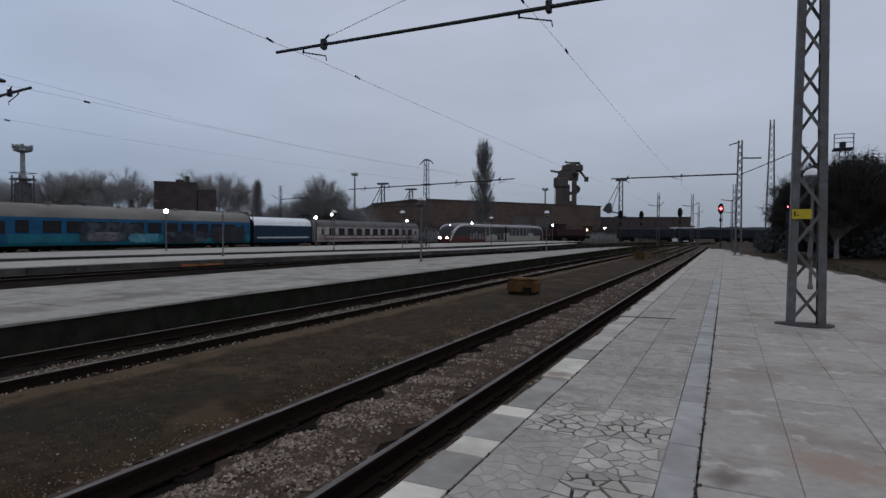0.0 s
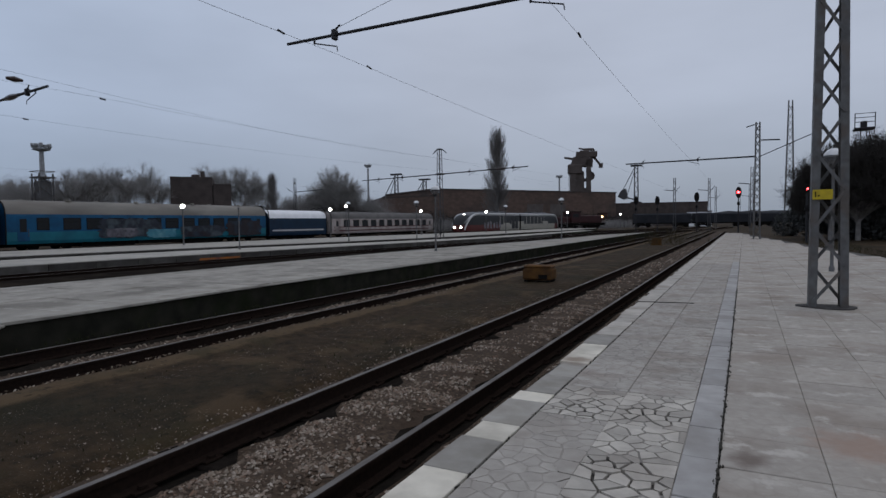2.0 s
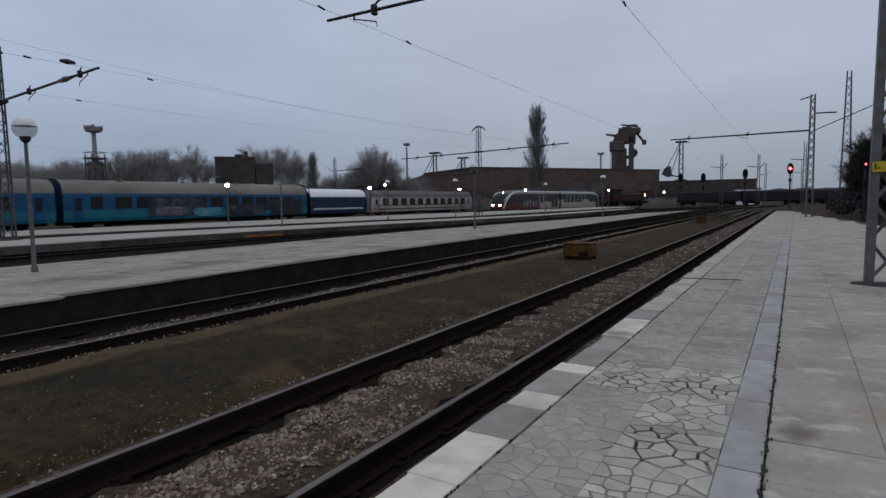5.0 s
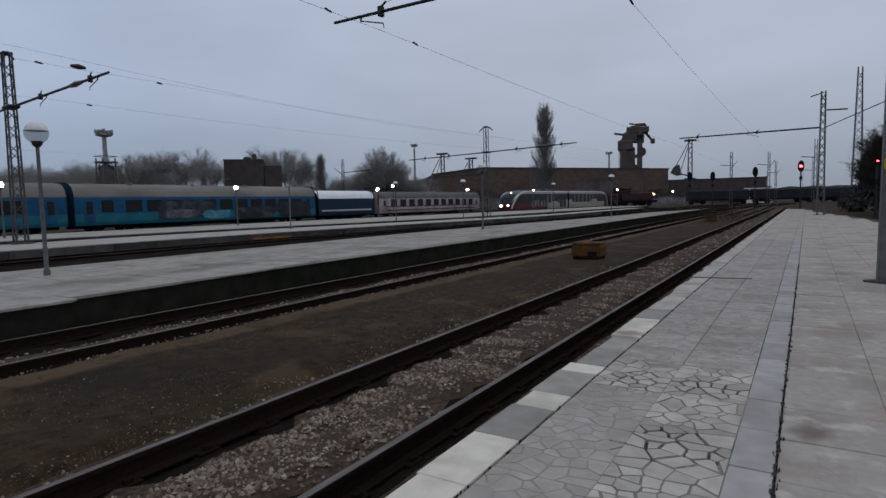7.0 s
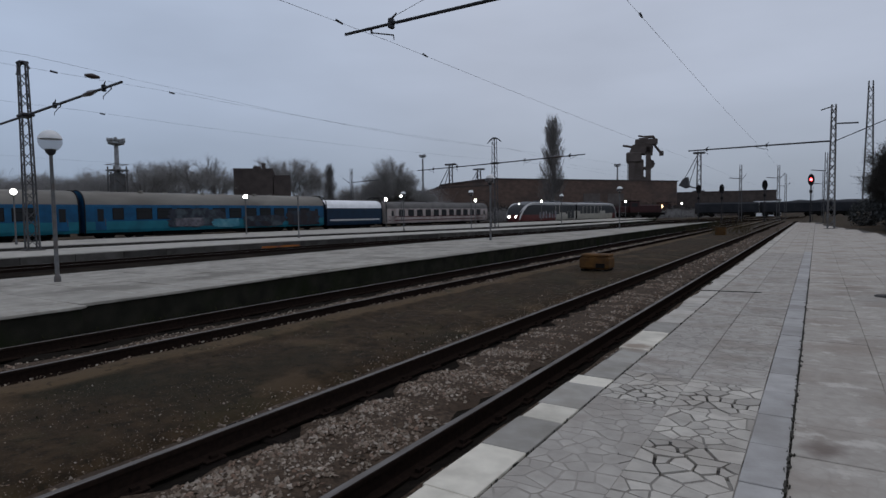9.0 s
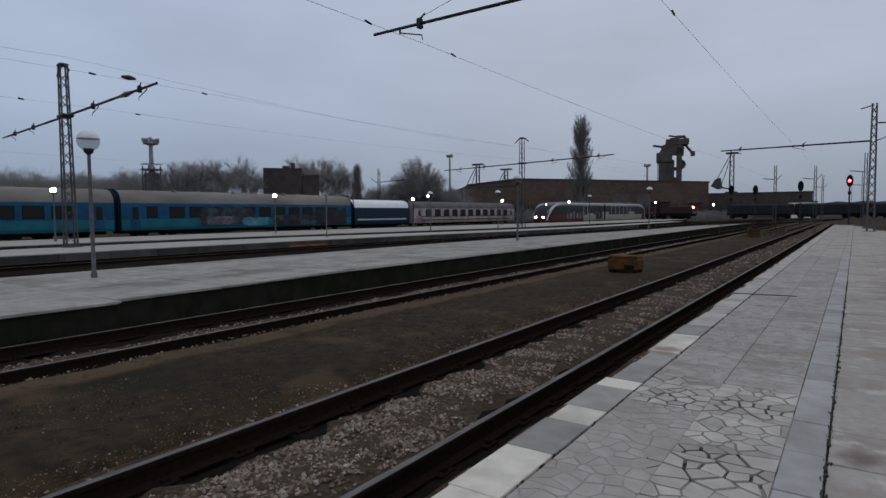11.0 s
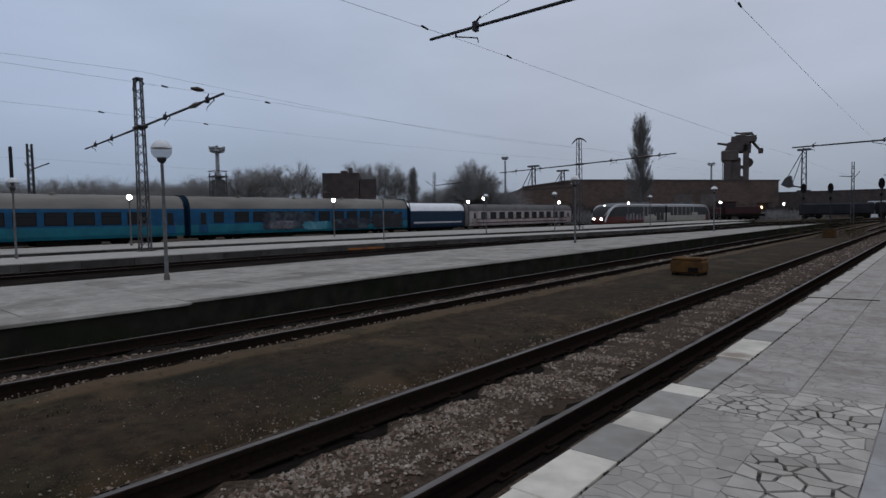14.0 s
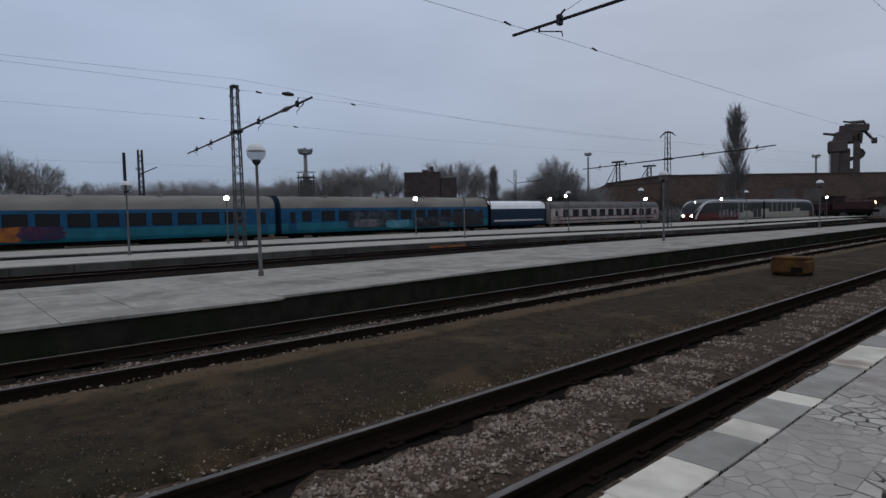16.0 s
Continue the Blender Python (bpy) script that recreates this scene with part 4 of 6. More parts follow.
l0 = lit_lamp()
l0.matrix_basis = pose(-38.5, 14.8, 0)
for x, y in ((-38.5, 30.8), (-38.3, 48.6), (-36.1, 63.9), (-34.3, 80.5), (-27.3, 100.0)):
    copy_thing(l0, pose(x, y, 0))
far_lamp = copy_thing(l0, pose(-22.0, 119.8, -0.3))
far_lamp2 = copy_thing(l0, pose(-41.5, 55.6, 0.55))


def signal(x, y, h, lit=None, size=1.0):
    t = thing("railway_signal", "dark oval railway signal showing red on a post" if lit else "unlit dark oval railway signal on a post", "signal", pose(x, y, -0.4), "signals")
    part("post", Shape().tube((0, 0, 0), (0, 0, h), 0.09, 0.08, 8), M_DARKSTEEL, t)
    n = 20
    ring = [(0.36 * size * math.cos(2 * math.pi * i / n), h + 0.35 + 0.72 * size * math.sin(2 * math.pi * i / n)) for i in range(n)]
    part("backboard", Shape().loft([[(a, -0.06, b) for a, b in ring], [(a, 0.02, b) for a, b in ring]]), M_BLACK, t)
    for k in (-1, 0, 1):
        z = h + 0.35 + 0.36 * k * size
        hood = part("lamp_hood", Shape().tube((0, -0.05, z), (0, -0.30, z + 0.03), 0.13 * size, 0.13 * size, 10), M_BLACK, t)
        if lit == k:
            part("lens", Shape().lathe([(0.02 * size, -0.03), (0.15 * size, -0.02), (0.17 * size, 0.02), (0.12 * size, 0.06)], 14), M_RED, hood, "glowing red lens").matrix_basis = pose(0, -0.33, z, 90, 0, 0)
    part("box", Shape().box(-0.16, 0.16, -0.14, 0.14, h - 1.3, h - 0.9, 0.03), M_BLACK, t)
    part("ladder", Shape().path([(0.22, 0.1, 0.2), (0.22, 0.1, h)], 0.02, 4), M_DARKSTEEL, t)
    return t


signal(-0.65, 85, 5.0, lit=0)
signal(-6.3, 95, 4.9)
signal(-12.5, 100, 4.7)
signal(-16.0, 101, 4.8)
s2 = signal(4.25, 52.0, 3.75, lit=0, size=0.36)

# ---- trains ----
def bogie(t, y):
    b = part("bogie", Shape().box(-1.15, -0.95, -1.7, 1.7, 0.35, 0.72, 0.05).box(0.95, 1.15, -1.7, 1.7, 0.35, 0.72, 0.05).box(-1.1, 1.1, -0.25, 0.25, 0.4, 0.8, 0.04), M_UNDER, t)
    b.location = (0, y, 0)
    for dy in (-1.25, 1.25):
        for x in (-0.78, 0.78):
            w = part("wheel", Shape().tube((-0.06, 0, 0), (0.06, 0, 0), 0.46, 0.46, 18).tube((-0.09, 0, 0), (0.09, 0, 0), 0.12, 0.12, 10), M_UNDER, b)
            w.location = (x, dy, 0.46)
    return b


SIDE = [(1.34, 0.55), (1.41, 0.80), (1.42, 1.32), (1.42, 2.55), (1.40, 2.80)]
ROOF = [(1.40, 2.80), (1.34, 3.15), (1.16, 3.48), (0.85, 3.72), (0.45, 3.86), (0, 3.90)]


def coach(name, label, y0, length, x, lower, upper, roof, top=1.0, windows=(), doors=(), band=1.45, stripe=None, win=(1.62, 2.48), vents=True):
    """A coach with its middle line at x, running from y0."""
    t = thing(name, label, "railway coach", pose(x, y0, RAIL_Z), "parked coaches")
    L = length

    def skin(prof):
        s = Shape()
        for sg in (1, -1):
            rings = [[(sg * a, y, b * top) for a, b in prof] for y in (0.0, L)]
            n = len(prof)
            v = [p for r in rings for p in r]
            f = [(i, i + 1, n + i + 1, n + i) if sg < 0 else (n + i, n + i + 1, i + 1, i) for i in range(n - 1)]
            s.add(v, f)
        return s
    low = [p for p in SIDE if p[1] <= band] + ([] if any(abs(p[1] - band) < 1e-6 for p in SIDE) else [(1.42, band)])
    up = [(1.42, band)] + [p for p in SIDE if p[1] > band + 1e-6]
    part("lower_side", skin(low), lower, t)
    part("upper_side", skin(up), upper, t)
    part("roof", skin(ROOF), roof, t, smooth=True)
    full = SIDE + ROOF[1:]
    ring = [(a, b * top) for a, b in full] + [(-a, b * top) for a, b in reversed(full[:-1])]
    for y in (0.0, L):
        part("end_wall", Shape().loft([[(a * 0.998, y - 0.04 * (y > 0), b) for a, b in ring], [(a * 0.998, y + 0.04 * (y == 0), b) for a, b in ring]]), upper, t)
        part("gangway", Shape().loft([[(a * 0.42, y, 0.7 + b * 0.62) for a, b in ring], [(a * 0.42, y + (0.33 if y > 0 else -0.33), 0.7 + b * 0.62) for a, b in ring]]), M_BLACK, t, "black rubber gangway")
        s = Shape()
        pts = [(a * 1.012, y + (0.02 if y == 0 else -0.02), b * 1.008) for a, b in full] + [(-a * 1.012, y + (0.02 if y == 0 else -0.02), b * 1.008) for a, b in reversed(full[:-1])]
        s.path(pts, 0.05, 5)
        part("end_rim", s, M_BLACK, t)
    part("underframe", Shape().box(-1.25, 1.25, 0.2, L - 0.2, 0.62, 0.95).box(-1.0, 1.0, L * 0.22, L * 0.40, 0.16, 0.7, 0.05).box(-1.1, 1.1, L * 0.41, L * 0.58, 0.24, 0.7, 0.05).box(-1.05, 1.05, L * 0.60, L * 0.76, 0.14, 0.7, 0.05).box(-0.5, 0.5, 0.3, L - 0.3, 0.3, 0.7), M_UNDER, t)
    for y in (3.4, L - 3.4):
        bogie(t, y)
    z0, z1 = win[0] * top, win[1] * top
    for wy, ww in windows:
        for sg in (1, -1):
            w = part("window", Shape().box(1.385, 1.432, wy - ww / 2 - 0.06, wy + ww / 2 + 0.06, z0 - 0.06, z1 + 0.06, 0.02) if sg > 0 else
                     Shape().box(-1.432, -1.385, wy - ww / 2 - 0.06, wy + ww / 2 + 0.06, z0 - 0.06, z1 + 0.06, 0.02), M_BLACK, t)
            a, b = (1.42, 1.438) if sg > 0 else (-1.438, -1.42)
            zm = z0 + (z1 - z0) * 0.68
            part("pane", Shape().box(a, b, wy - ww / 2, wy + ww / 2, z0, zm - 0.015).box(a, b, wy - ww / 2, wy + ww / 2, zm + 0.015, z1), M_PANE, w)
    for dy in doors:
        d = part("door", Shape().box(1.39, 1.428, dy - 0.42, dy + 0.42, 0.75, 2.72 * top, 0.015), upper, t)
        part("door_window", Shape().box(1.42, 1.436, dy - 0.24, dy + 0.24, 1.45, 2.45 * top, 0.006), M_PANE, d)
        part("handle", Shape().tube((1.45, dy + 0.34, 1.1), (1.45, dy + 0.34, 1.7), 0.018), M_STEEL, d)
        part("step", Shape().box(1.2, 1.45, dy - 0.4, dy + 0.4, 0.42, 0.46), M_UNDER, t)
    if stripe:
        for za, zb, m in stripe:
            part("stripe", Shape().box(1.41, 1.426, 0.6, L - 0.6, za, zb), m, t)
    if vents:
        for i in range(int(L / 3)):
            part("roof_vent", Shape().lathe([(0.16, 0), (0.16, 0.10), (0.24, 0.12), (0.20, 0.20)], 10), roof, t).location = (0.55 if i % 2 else -0.55, 2.0 + 3.0 * i, 3.80 * top)
    return t


def spray(t, y0, y1, z0, z1, mat, seed, label, out=0.0):
    """A ragged patch of spray paint on a coach side, 4 mm proud."""
    rng = random.Random(seed)
    n = 12
    cy, cz, ry, rz = (y0 + y1) / 2, (z0 + z1) / 2, (y1 - y0) / 2, (z1 - z0) / 2
    ring = []
    for i in range(4 * n):
        a = 2 * math.pi * i / (4 * n)
        c, s_ = math.cos(a), math.sin(a)
        k = 1 / max(abs(c), abs(s_)) ** 0.7 * rng.uniform(0.82, 1.0)
        ring.append((1.447 + 0.005 * seed, cy + max(-1, min(1, c * k)) * ry, cz + max(-1, min(1, s_ * k)) * rz))
    return part("spray_paint", Shape().add(ring, [tuple(range(len(ring)))]), mat, t, label)


BX = -49.4
wins = [(2.8 + 1.84 * i, 1.28) for i in range(11)]
c1 = coach("passenger_coach", "blue and teal passenger coach with a dusty grey roof", -3.45, 26.2, BX, M_TEAL, M_BLUE, M_ROOF, windows=[(w + 1.2, k) for w, k in wins], doors=(1.2, 25.0))
spray(c1, 3.5, 8.6, 0.62, 1.75, M_GRAFFORANGE, 1, "orange sprayed lettering shapes")
spray(c1, 7.6, 10.6, 0.70, 1.72, M_GRAFFPLUM, 2, "plum and dark blue sprayed shapes")
c2 = coach("passenger_coach", "blue passenger coach covered in sprayed patches", 23.15, 26.2, BX, M_TEAL, M_BLUE, M_ROOF, windows=[(2.6, 0.8)] + [(w + 2.0, k) for w, k in wins], doors=(1.2, 25.0))
spray(c2, 6.6, 13.2, 0.75, 2.55, M_GRAFFDARK, 3, "dark sprayed patch over windows")
spray(c2, 7.4, 10.6, 0.85, 1.70, M_GRAFF, 8, "grey sprayed lettering shapes")
spray(c2, 11.2, 14.6, 0.70, 1.55, M_GRAFFPALE, 4, "pale blue sprayed patch")
spray(c2, 14.6, 20.5, 0.62, 1.85, M_GRAFFDARK, 5, "dark sprayed patch")
spray(c2, 20.2, 25.6, 0.60, 2.35, M_GRAFFBROWN, 6, "dark brown sprayed patch up to the windows")
spray(c2, 15.2, 18.6, 0.66, 1.25, M_GRAFFBROWN, 7, "brown sprayed shapes along the sill")
c3 = coach("navy_coach", "short navy coach with a clean white roof and a pale stripe", 49.75, 10.3, BX, M_NAVY, M_NAVY, M_PALEROOF, top=0.90, windows=[],
           stripe=((1.02, 1.20, M_RCWHITE),), vents=False, win=(1.75, 2.45))
c4 = coach("passenger_coach", "faded cream coach with dark windows and maroon stripes", 61.0, 28.2, BX, M_CREAM, M_CREAM, M_DARKROOF, top=0.88, windows=[(3.4 + 2.15 * i, 1.25) for i in range(11)], doors=(1.3, 26.9),
           stripe=((1.30, 1.42, M_MAROON), (0.80, 0.95, M_MAROON)), win=(1.65, 2.60))


def railcar(m):
    """A two-part diesel railcar; its nose points to -y."""
    t = thing("diesel_railcar", "two-car red, grey and cream railcar with lit headlights", "train", m)
    prof = [(0.0, 0.80, 1.25), (0.18, 1.02, 1.55), (0.55, 1.20, 2.05), (1.1, 1.32, 2.52), (1.8, 1.38, 2.90), (2.7, 1.40, 3.20), (3.6, 1.41, 3.36), (4.8, 1.41, 3.42)]

    def ring(y, w, h):
        low = [(w * 0.94, 0.35), (w, 0.75), (w, 1.35)]
        z_top = max(h, 1.36)
        sh = min(1.0, (z_top - 1.35) / 2.0)
        up = [(w, 1.35 + (z_top - 1.35) * 0.42), (w * 0.985, 1.35 + (z_top - 1.35) * 0.74), (w * (1 - 0.12 * sh), 1.35 + (z_top - 1.35) * 0.90), (w * 0.55, 1.35 + (z_top - 1.35) * 0.985), (0, z_top)]
        half = low + up
        return [(a, y, b) for a, b in half] + [(-a, y, b) for a, b in reversed(half[:-1])]

    def car(sign, off, length, mats):
        rings = [ring(off + sign * s_, w, h) for s_, w, h in prof]
        rings += [ring(off + sign * s_, 1.41, 3.42) for s_ in (8.4, 12.0, 16.0, length)]
        s = Shape()
        k = len(rings[0])
        s.loft(rings)
        idx = []
        for r in range(len(rings) - 1):
            for i in range(k):
                side = min(i, k - 2 - i) if i < k - 1 else -1
                zone = 0
                if side in (0, 1):
                    zone = 1 if (r < 9 if sign > 0 else r < 5) else 2
                elif side in (2, 3):
                    zone = 3
                elif side == 4:
                    zone = 4
                elif side >= 5:
                    zone = 3 if r < 4 else 5
                else:
                    zone = 6
                idx.append(zone if zone < 7 else 0)
        idx += [1, 6]
        s.m = idx
        if sign < 0:
            s.f = [tuple(reversed(q)) for q in s.f]
        b = part("car_body", s, mats, t, smooth=True)
        for sg in (1, -1):
            pts = [(sg * (w + 0.012), off + sign * s_, 0.55 + (h - 0.55) * q) for s_, w, h, q in
                   ((0.25, 1.06, 0.6, 1.0), (0.45, 1.16, 1.2, 1.0), (0.9, 1.28, 1.85, 1.0), (1.5, 1.36, 2.40, 1.0), (2.3, 1.40, 2.86, 1.0), (3.3, 1.41, 3.08, 1.0), (4.6, 1.41, 3.14, 1.0), (length, 1.41, 3.14, 1.0))]
            sp = Shape()
            for a, c in zip(pts, pts[1:]):
                sp.tube(a, c, 0.13, 0.13, 6)
            part("white_band", sp, M_RCWHITE, b, "white curved roof band")
        return b

    mats = (M_UNDER, M_RCRED, M_RCCREAM, M_PANE, M_RCWHITE, M_RCROOF, M_UNDER)
    a = car(1, 0.0, 20.0, mats)
    z = car(-1, 40.6, 20.0, mats)
    part("gangway", Shape().box(-1.2, 1.2, 19.95, 20.65, 0.5, 3.3, 0.05), M_BLACK, t, "black bellows gangway")
    for sg in (1, -1):
        for y in (12.0, 13.4, 23.2, 25.0, 26.8, 28.6, 30.4, 32.0):
            x0, x1 = sorted((sg * 1.40, sg * 1.425))
            part("window_pillar", Shape().box(x0, x1, y - 0.09, y + 0.09, 1.36, 2.86), M_RCCREAM, t)
        for y0, y1 in ((13.6, 15.8), (16.6, 20.0), (20.6, 22.0), (31.2, 34.0)):
            x0, x1 = sorted((sg * 1.40, sg * 1.422))
            part("side_panel", Shape().box(x0, x1, y0, y1, 1.30, 1.85 if y0 > 16 else 1.6), M_RCCREAM, t)
        for y in (17.3, 18.7):
            x0, x1 = sorted((sg * 1.41, sg * 1.44))
            d = part("door", Shape().box(x0, x1, y - 0.6, y + 0.6, 0.6, 2.75, 0.01), M_PANE, t, "dark glazed sliding door")
        for i in range(6):
            x0, x1 = sorted((sg * 1.415, sg * 1.432))
            part("spray_paint", Shape().add([(x1, 6.0 + 1.1 * i, 0.8), (x1, 6.7 + 1.1 * i, 0.75), (x1, 6.5 + 1.1 * i + 0.3 * (i % 2), 1.75), (x1, 6.1 + 1.1 * i, 1.6 + 0.2 * (i % 3))], [(0, 1, 2, 3)]), M_GRAFF, t, "grey sprayed shapes")
    for x in (-0.72, 0.72):
        part("headlight", Shape().lathe([(0.03, 0.04), (0.13, 0.03), (0.15, 0.0), (0.15, -0.08)], 14), M_LIGHT, t, "glowing white headlight").matrix_basis = pose(x * 0.85, -0.07, 1.05, 90, 0, 0)
    part("top_light", Shape().lathe([(0.03, 0.04), (0.08, 0.03), (0.09, 0.0), (0.09, -0.08)], 12), M_LIGHT, t, "small lit top light").matrix_basis = pose(0, 2.0, 3.02, 90, 0, 0)
    for x in (-0.7, 0.7):
        part("buffer", Shape().tube((x, 0.2, 0.72), (x, -0.25, 0.72), 0.09).tube((x, -0.25, 0.72), (x, -0.31, 0.72), 0.22), M_UNDER, t)
    part("skirt", Shape().box(-1.28, 1.28, 0.6, 40.0, 0.22, 0.42, 0.03), M_UNDER, t)
    for i, y in enumerate((8.0, 12.5, 27.0, 32.0)):
        part("roof_box", Shape().box(-0.8, 0.8, y, y + 2.6, 3.40, 3.58, 0.06), M_RCROOF, t)
    for y in (4.2, 20.3, 36.4):
        bogie(t, y)
    return t


rc = railcar(pose(-38.9, 80.2, RAIL_Z, 0, 0, -4.0))


def shunter(m):
    t = thing("shunting_locomotive", "grimy dark red shunting locomotive", "locomotive", m)
    part("frame", Shape().box(-1.4, 1.4, 0, 13, 0.75, 1.3, 0.05), M_UNDER, t)
    part("long_hood", Shape().box(-0.95, 0.95, 5.4, 12.4, 1.3, 3.0, 0.15), M_LOCORED, t)
    part("short_hood", Shape().box(-0.95, 0.95, 0.6, 2.8, 1.3, 2.7, 0.15), M_LOCORED, t)
    cab = part("cab", Shape().box(-1.4, 1.4, 2.8, 5.4, 1.3, 3.75, 0.12), M_LOCORED, t)
    part("window", Shape().box(1.39, 1.42, 3.2, 4.9, 2.6, 3.35, 0.01), M_PANE, cab)
    part("window", Shape().box(-0.9, 0.9, 2.77, 2.80, 2.75, 3.35, 0.005), M_PANE, cab)
    part("cab_roof", Shape().box(-1.5, 1.5, 2.6, 5.6, 3.75, 3.9, 0.06), M_UNDER, t)
    for y in (3.0, 10.0):
        bogie(t, y)
    return t


sh = shunter(pose(-36.5, 126.0, RAIL_Z, 0, 0, -32))
sh2 = shunter(pose(-34.5, 158.0, RAIL_Z, 0, 0, -4))
tagged(sh2, "red locomotive with a bright warm headlight")
for x in (-0.6, 0.6):
    part("headlight", Shape().lathe([(0.05, 0.05), (0.62 if x < 0 else 0.36, 0.03), (0.65 if x < 0 else 0.38, -0.05)], 14), M_WARM, sh2, "bright warm headlight").matrix_basis = pose(x, -0.06, 2.45 if x < 0 else 2.75, 90, 0, 0)

# a rake of black wagons across the far end of the yard
def wagon(m):
    t = thing("freight_wagon", "black freight wagon standing at the far junction", "freight wagon", m, "freight wagons")
    part("body", Shape().loft([[(-1.35, y, 1.1), (1.35, y, 1.1), (1.4, y, 1.6), (1.4, y, 3.0), (0.9, y, 3.35), (-0.9, y, 3.35), (-1.4, y, 3.0), (-1.4, y, 1.6)] for y in (0, 13.2)]), M_WAGON, t)
    for i in range(9):
        part("rib", Shape().box(1.38, 1.46, 0.3 + 1.55 * i, 0.42 + 1.55 * i, 1.2, 3.0), M_WAGON, t)
    part("frame", Shape().box(-1.3, 1.3, 0, 13.2, 0.8, 1.1), M_UNDER, t)
    for y in (2.2, 11.0):
        bogie(t, y)
    return t


w0 = wagon(pose(-24.0, 148, RAIL_Z, 0, 0, -70))
for i in range(1, 5):
    a = -70
    copy_thing(w0, pose(-24.0 + 14.0 * i * math.sin(radians(70)), 148 + 14.0 * i * math.cos(radians(70)), RAIL_Z, 0, 0, a))

# ---- buildings and distance ----
def wall_block(name, label, corners, z1, mat, z0=-0.45, group=""):
    """A building block over four plan corners, with an eaves band."""
    t = thing(name, label, "building", group=group)
    part("wall", Shape().prism(corners, z0, z1), mat, t)
    cx, cy = sum(p[0] for p in corners) / 4, sum(p[1] for p in corners) / 4
    part("roof", Shape().prism([(cx + (x - cx) * 1.01, cy + (y - cy) * 1.01) for x, y in corners], z1, z1 + 0.35), M_DARKBRICK, t, "dark flat roof edge")
    return t


A, B = (-67.5, 127.0), (-34.0, 178.0)
du = Vector((B[0] - A[0], B[1] - A[1])).normalized()
dn = Vector((-du.y, du.x))
hall = wall_block("factory_hall", "long red-brick factory hall with a flat roof", [A, B, tuple(Vector(B) + dn * 30), tuple(Vector(A) + dn * 30)], 9.6, M_BRICK)
length_hall = (Vector(B) - Vector(A)).length
for i in range(7):
    p = Vector(A) + du * (4 + 8.0 * i) - dn * 0.06
    q = p + du * 5.5
    h = part("wall_bay", Shape().add([(p.x, p.y, 2.2), (q.x, q.y, 2.2), (q.x, q.y, 6.2), (p.x, p.y, 6.2), (p.x + dn.x * .2, p.y + dn.y * .2, 2.2), (q.x + dn.x * .2, q.y + dn.y * .2, 2.2), (q.x + dn.x * .2, q.y + dn.y * .2, 6.2), (p.x + dn.x * .2, p.y + dn.y * .2, 6.2)],
             [(0, 1, 2, 3), (1, 5, 6, 2), (4, 0, 3, 7), (3, 2, 6, 7), (0, 4, 5, 1)]), M_PLASTER if i in (3, 4) else M_BRICK, hall)
E2 = (-83.5, 128.0)
wall_block("factory_wing", "lower brick wing of the factory", [E2, (A[0] - 0.3, A[1]), (A[0] - 20, A[1] + 22), (E2[0] - 18, E2[1] + 20)], 8.0, M_BRICK)
low = wall_block("long_warehouse", "long low dark warehouse with a flat roof", [(-38, 197), (-10.2, 200), (-11, 214), (-39, 211)], 6.8, M_DARKBRICK)
white_shed = wall_block("pale_shed", "small pale-roofed shed far off", [(-14.0, 178), (-8.0, 180), (-9.0, 186), (-15.0, 184)], 3.6, M_PALEROOF)
bh = wall_block("brick_house", "dark flat-roofed brick building behind the coaches", [(-87.0, 67.2), (-82.6, 72.2), (-92.0, 81.0), (-96.5, 76.0)], 9.6, M_DARKBRICK)
wall_block("brick_annex", "lower dark annex of the brick building", [(-82.5, 72.3), (-80.4, 74.4), (-90, 83), (-92, 81.1)], 8.4, M_DARKBRICK)
part("chimney", Shape().box(-84.6, -84.1, 71.5, 72.0, 9.9, 11.0, 0.03), M_DARKBRICK, bh)
part("roof_hatch", Shape().box(-87.6, -86.6, 72.0, 73.0, 9.9, 10.6, 0.05), M_DARKBRICK, bh)

# the old harbour loading tower
tw = thing("loading_tower", "rusty brown harbour loading tower with jutting arms", "tower", pose(-62.4, 253.0, 0.6, 0, 0, 13.5))
part("left_shaft", Shape().box(-5.3, -2.6, -4, 4, 0, 22.5, 0.3).box(-2.7, 0.7, -3.4, 3.6, 0, 22.2, 0.3), M_CRANE, tw)
part("right_shaft", Shape().box(1.5, 3.6, -4, 4, 0, 27.5, 0.35), M_CRANE, tw)
part("cross_beam", Shape().box(0.1, 1.7, -2, 2, 12.5, 15.0, 0.1).box(0.1, 1.7, -2, 2, 18.0, 19.2, 0.1), M_CRANE, tw)
part("cabin", Shape().box(-6.2, -0.1, -4.4, 4.4, 20.9, 25.2, 0.5), M_CRANE, tw)
part("middle_house", Shape().loft([[(-5.0, y, 25.1), (0.4, y, 24.4), (4.2, y, 24.2), (4.4, y, 27.0), (3.0, y, 28.3), (-3.6, y, 28.3)] for y in (-4.0, 4.0)]), M_CRANE, tw)
part("upper_house", Shape().loft([[(-2.9, y, 28.1), (5.4, y, 28.1), (6.2, y, 29.0), (6.1, y, 30.4), (-2.6, y, 30.4)] for y in (-4.2, 4.2)]), M_CRANE, tw)
part("winch_house", Shape().box(-1.2, 2.6, -2, 2, 30.3, 31.2, 0.2), M_CRANE, tw)
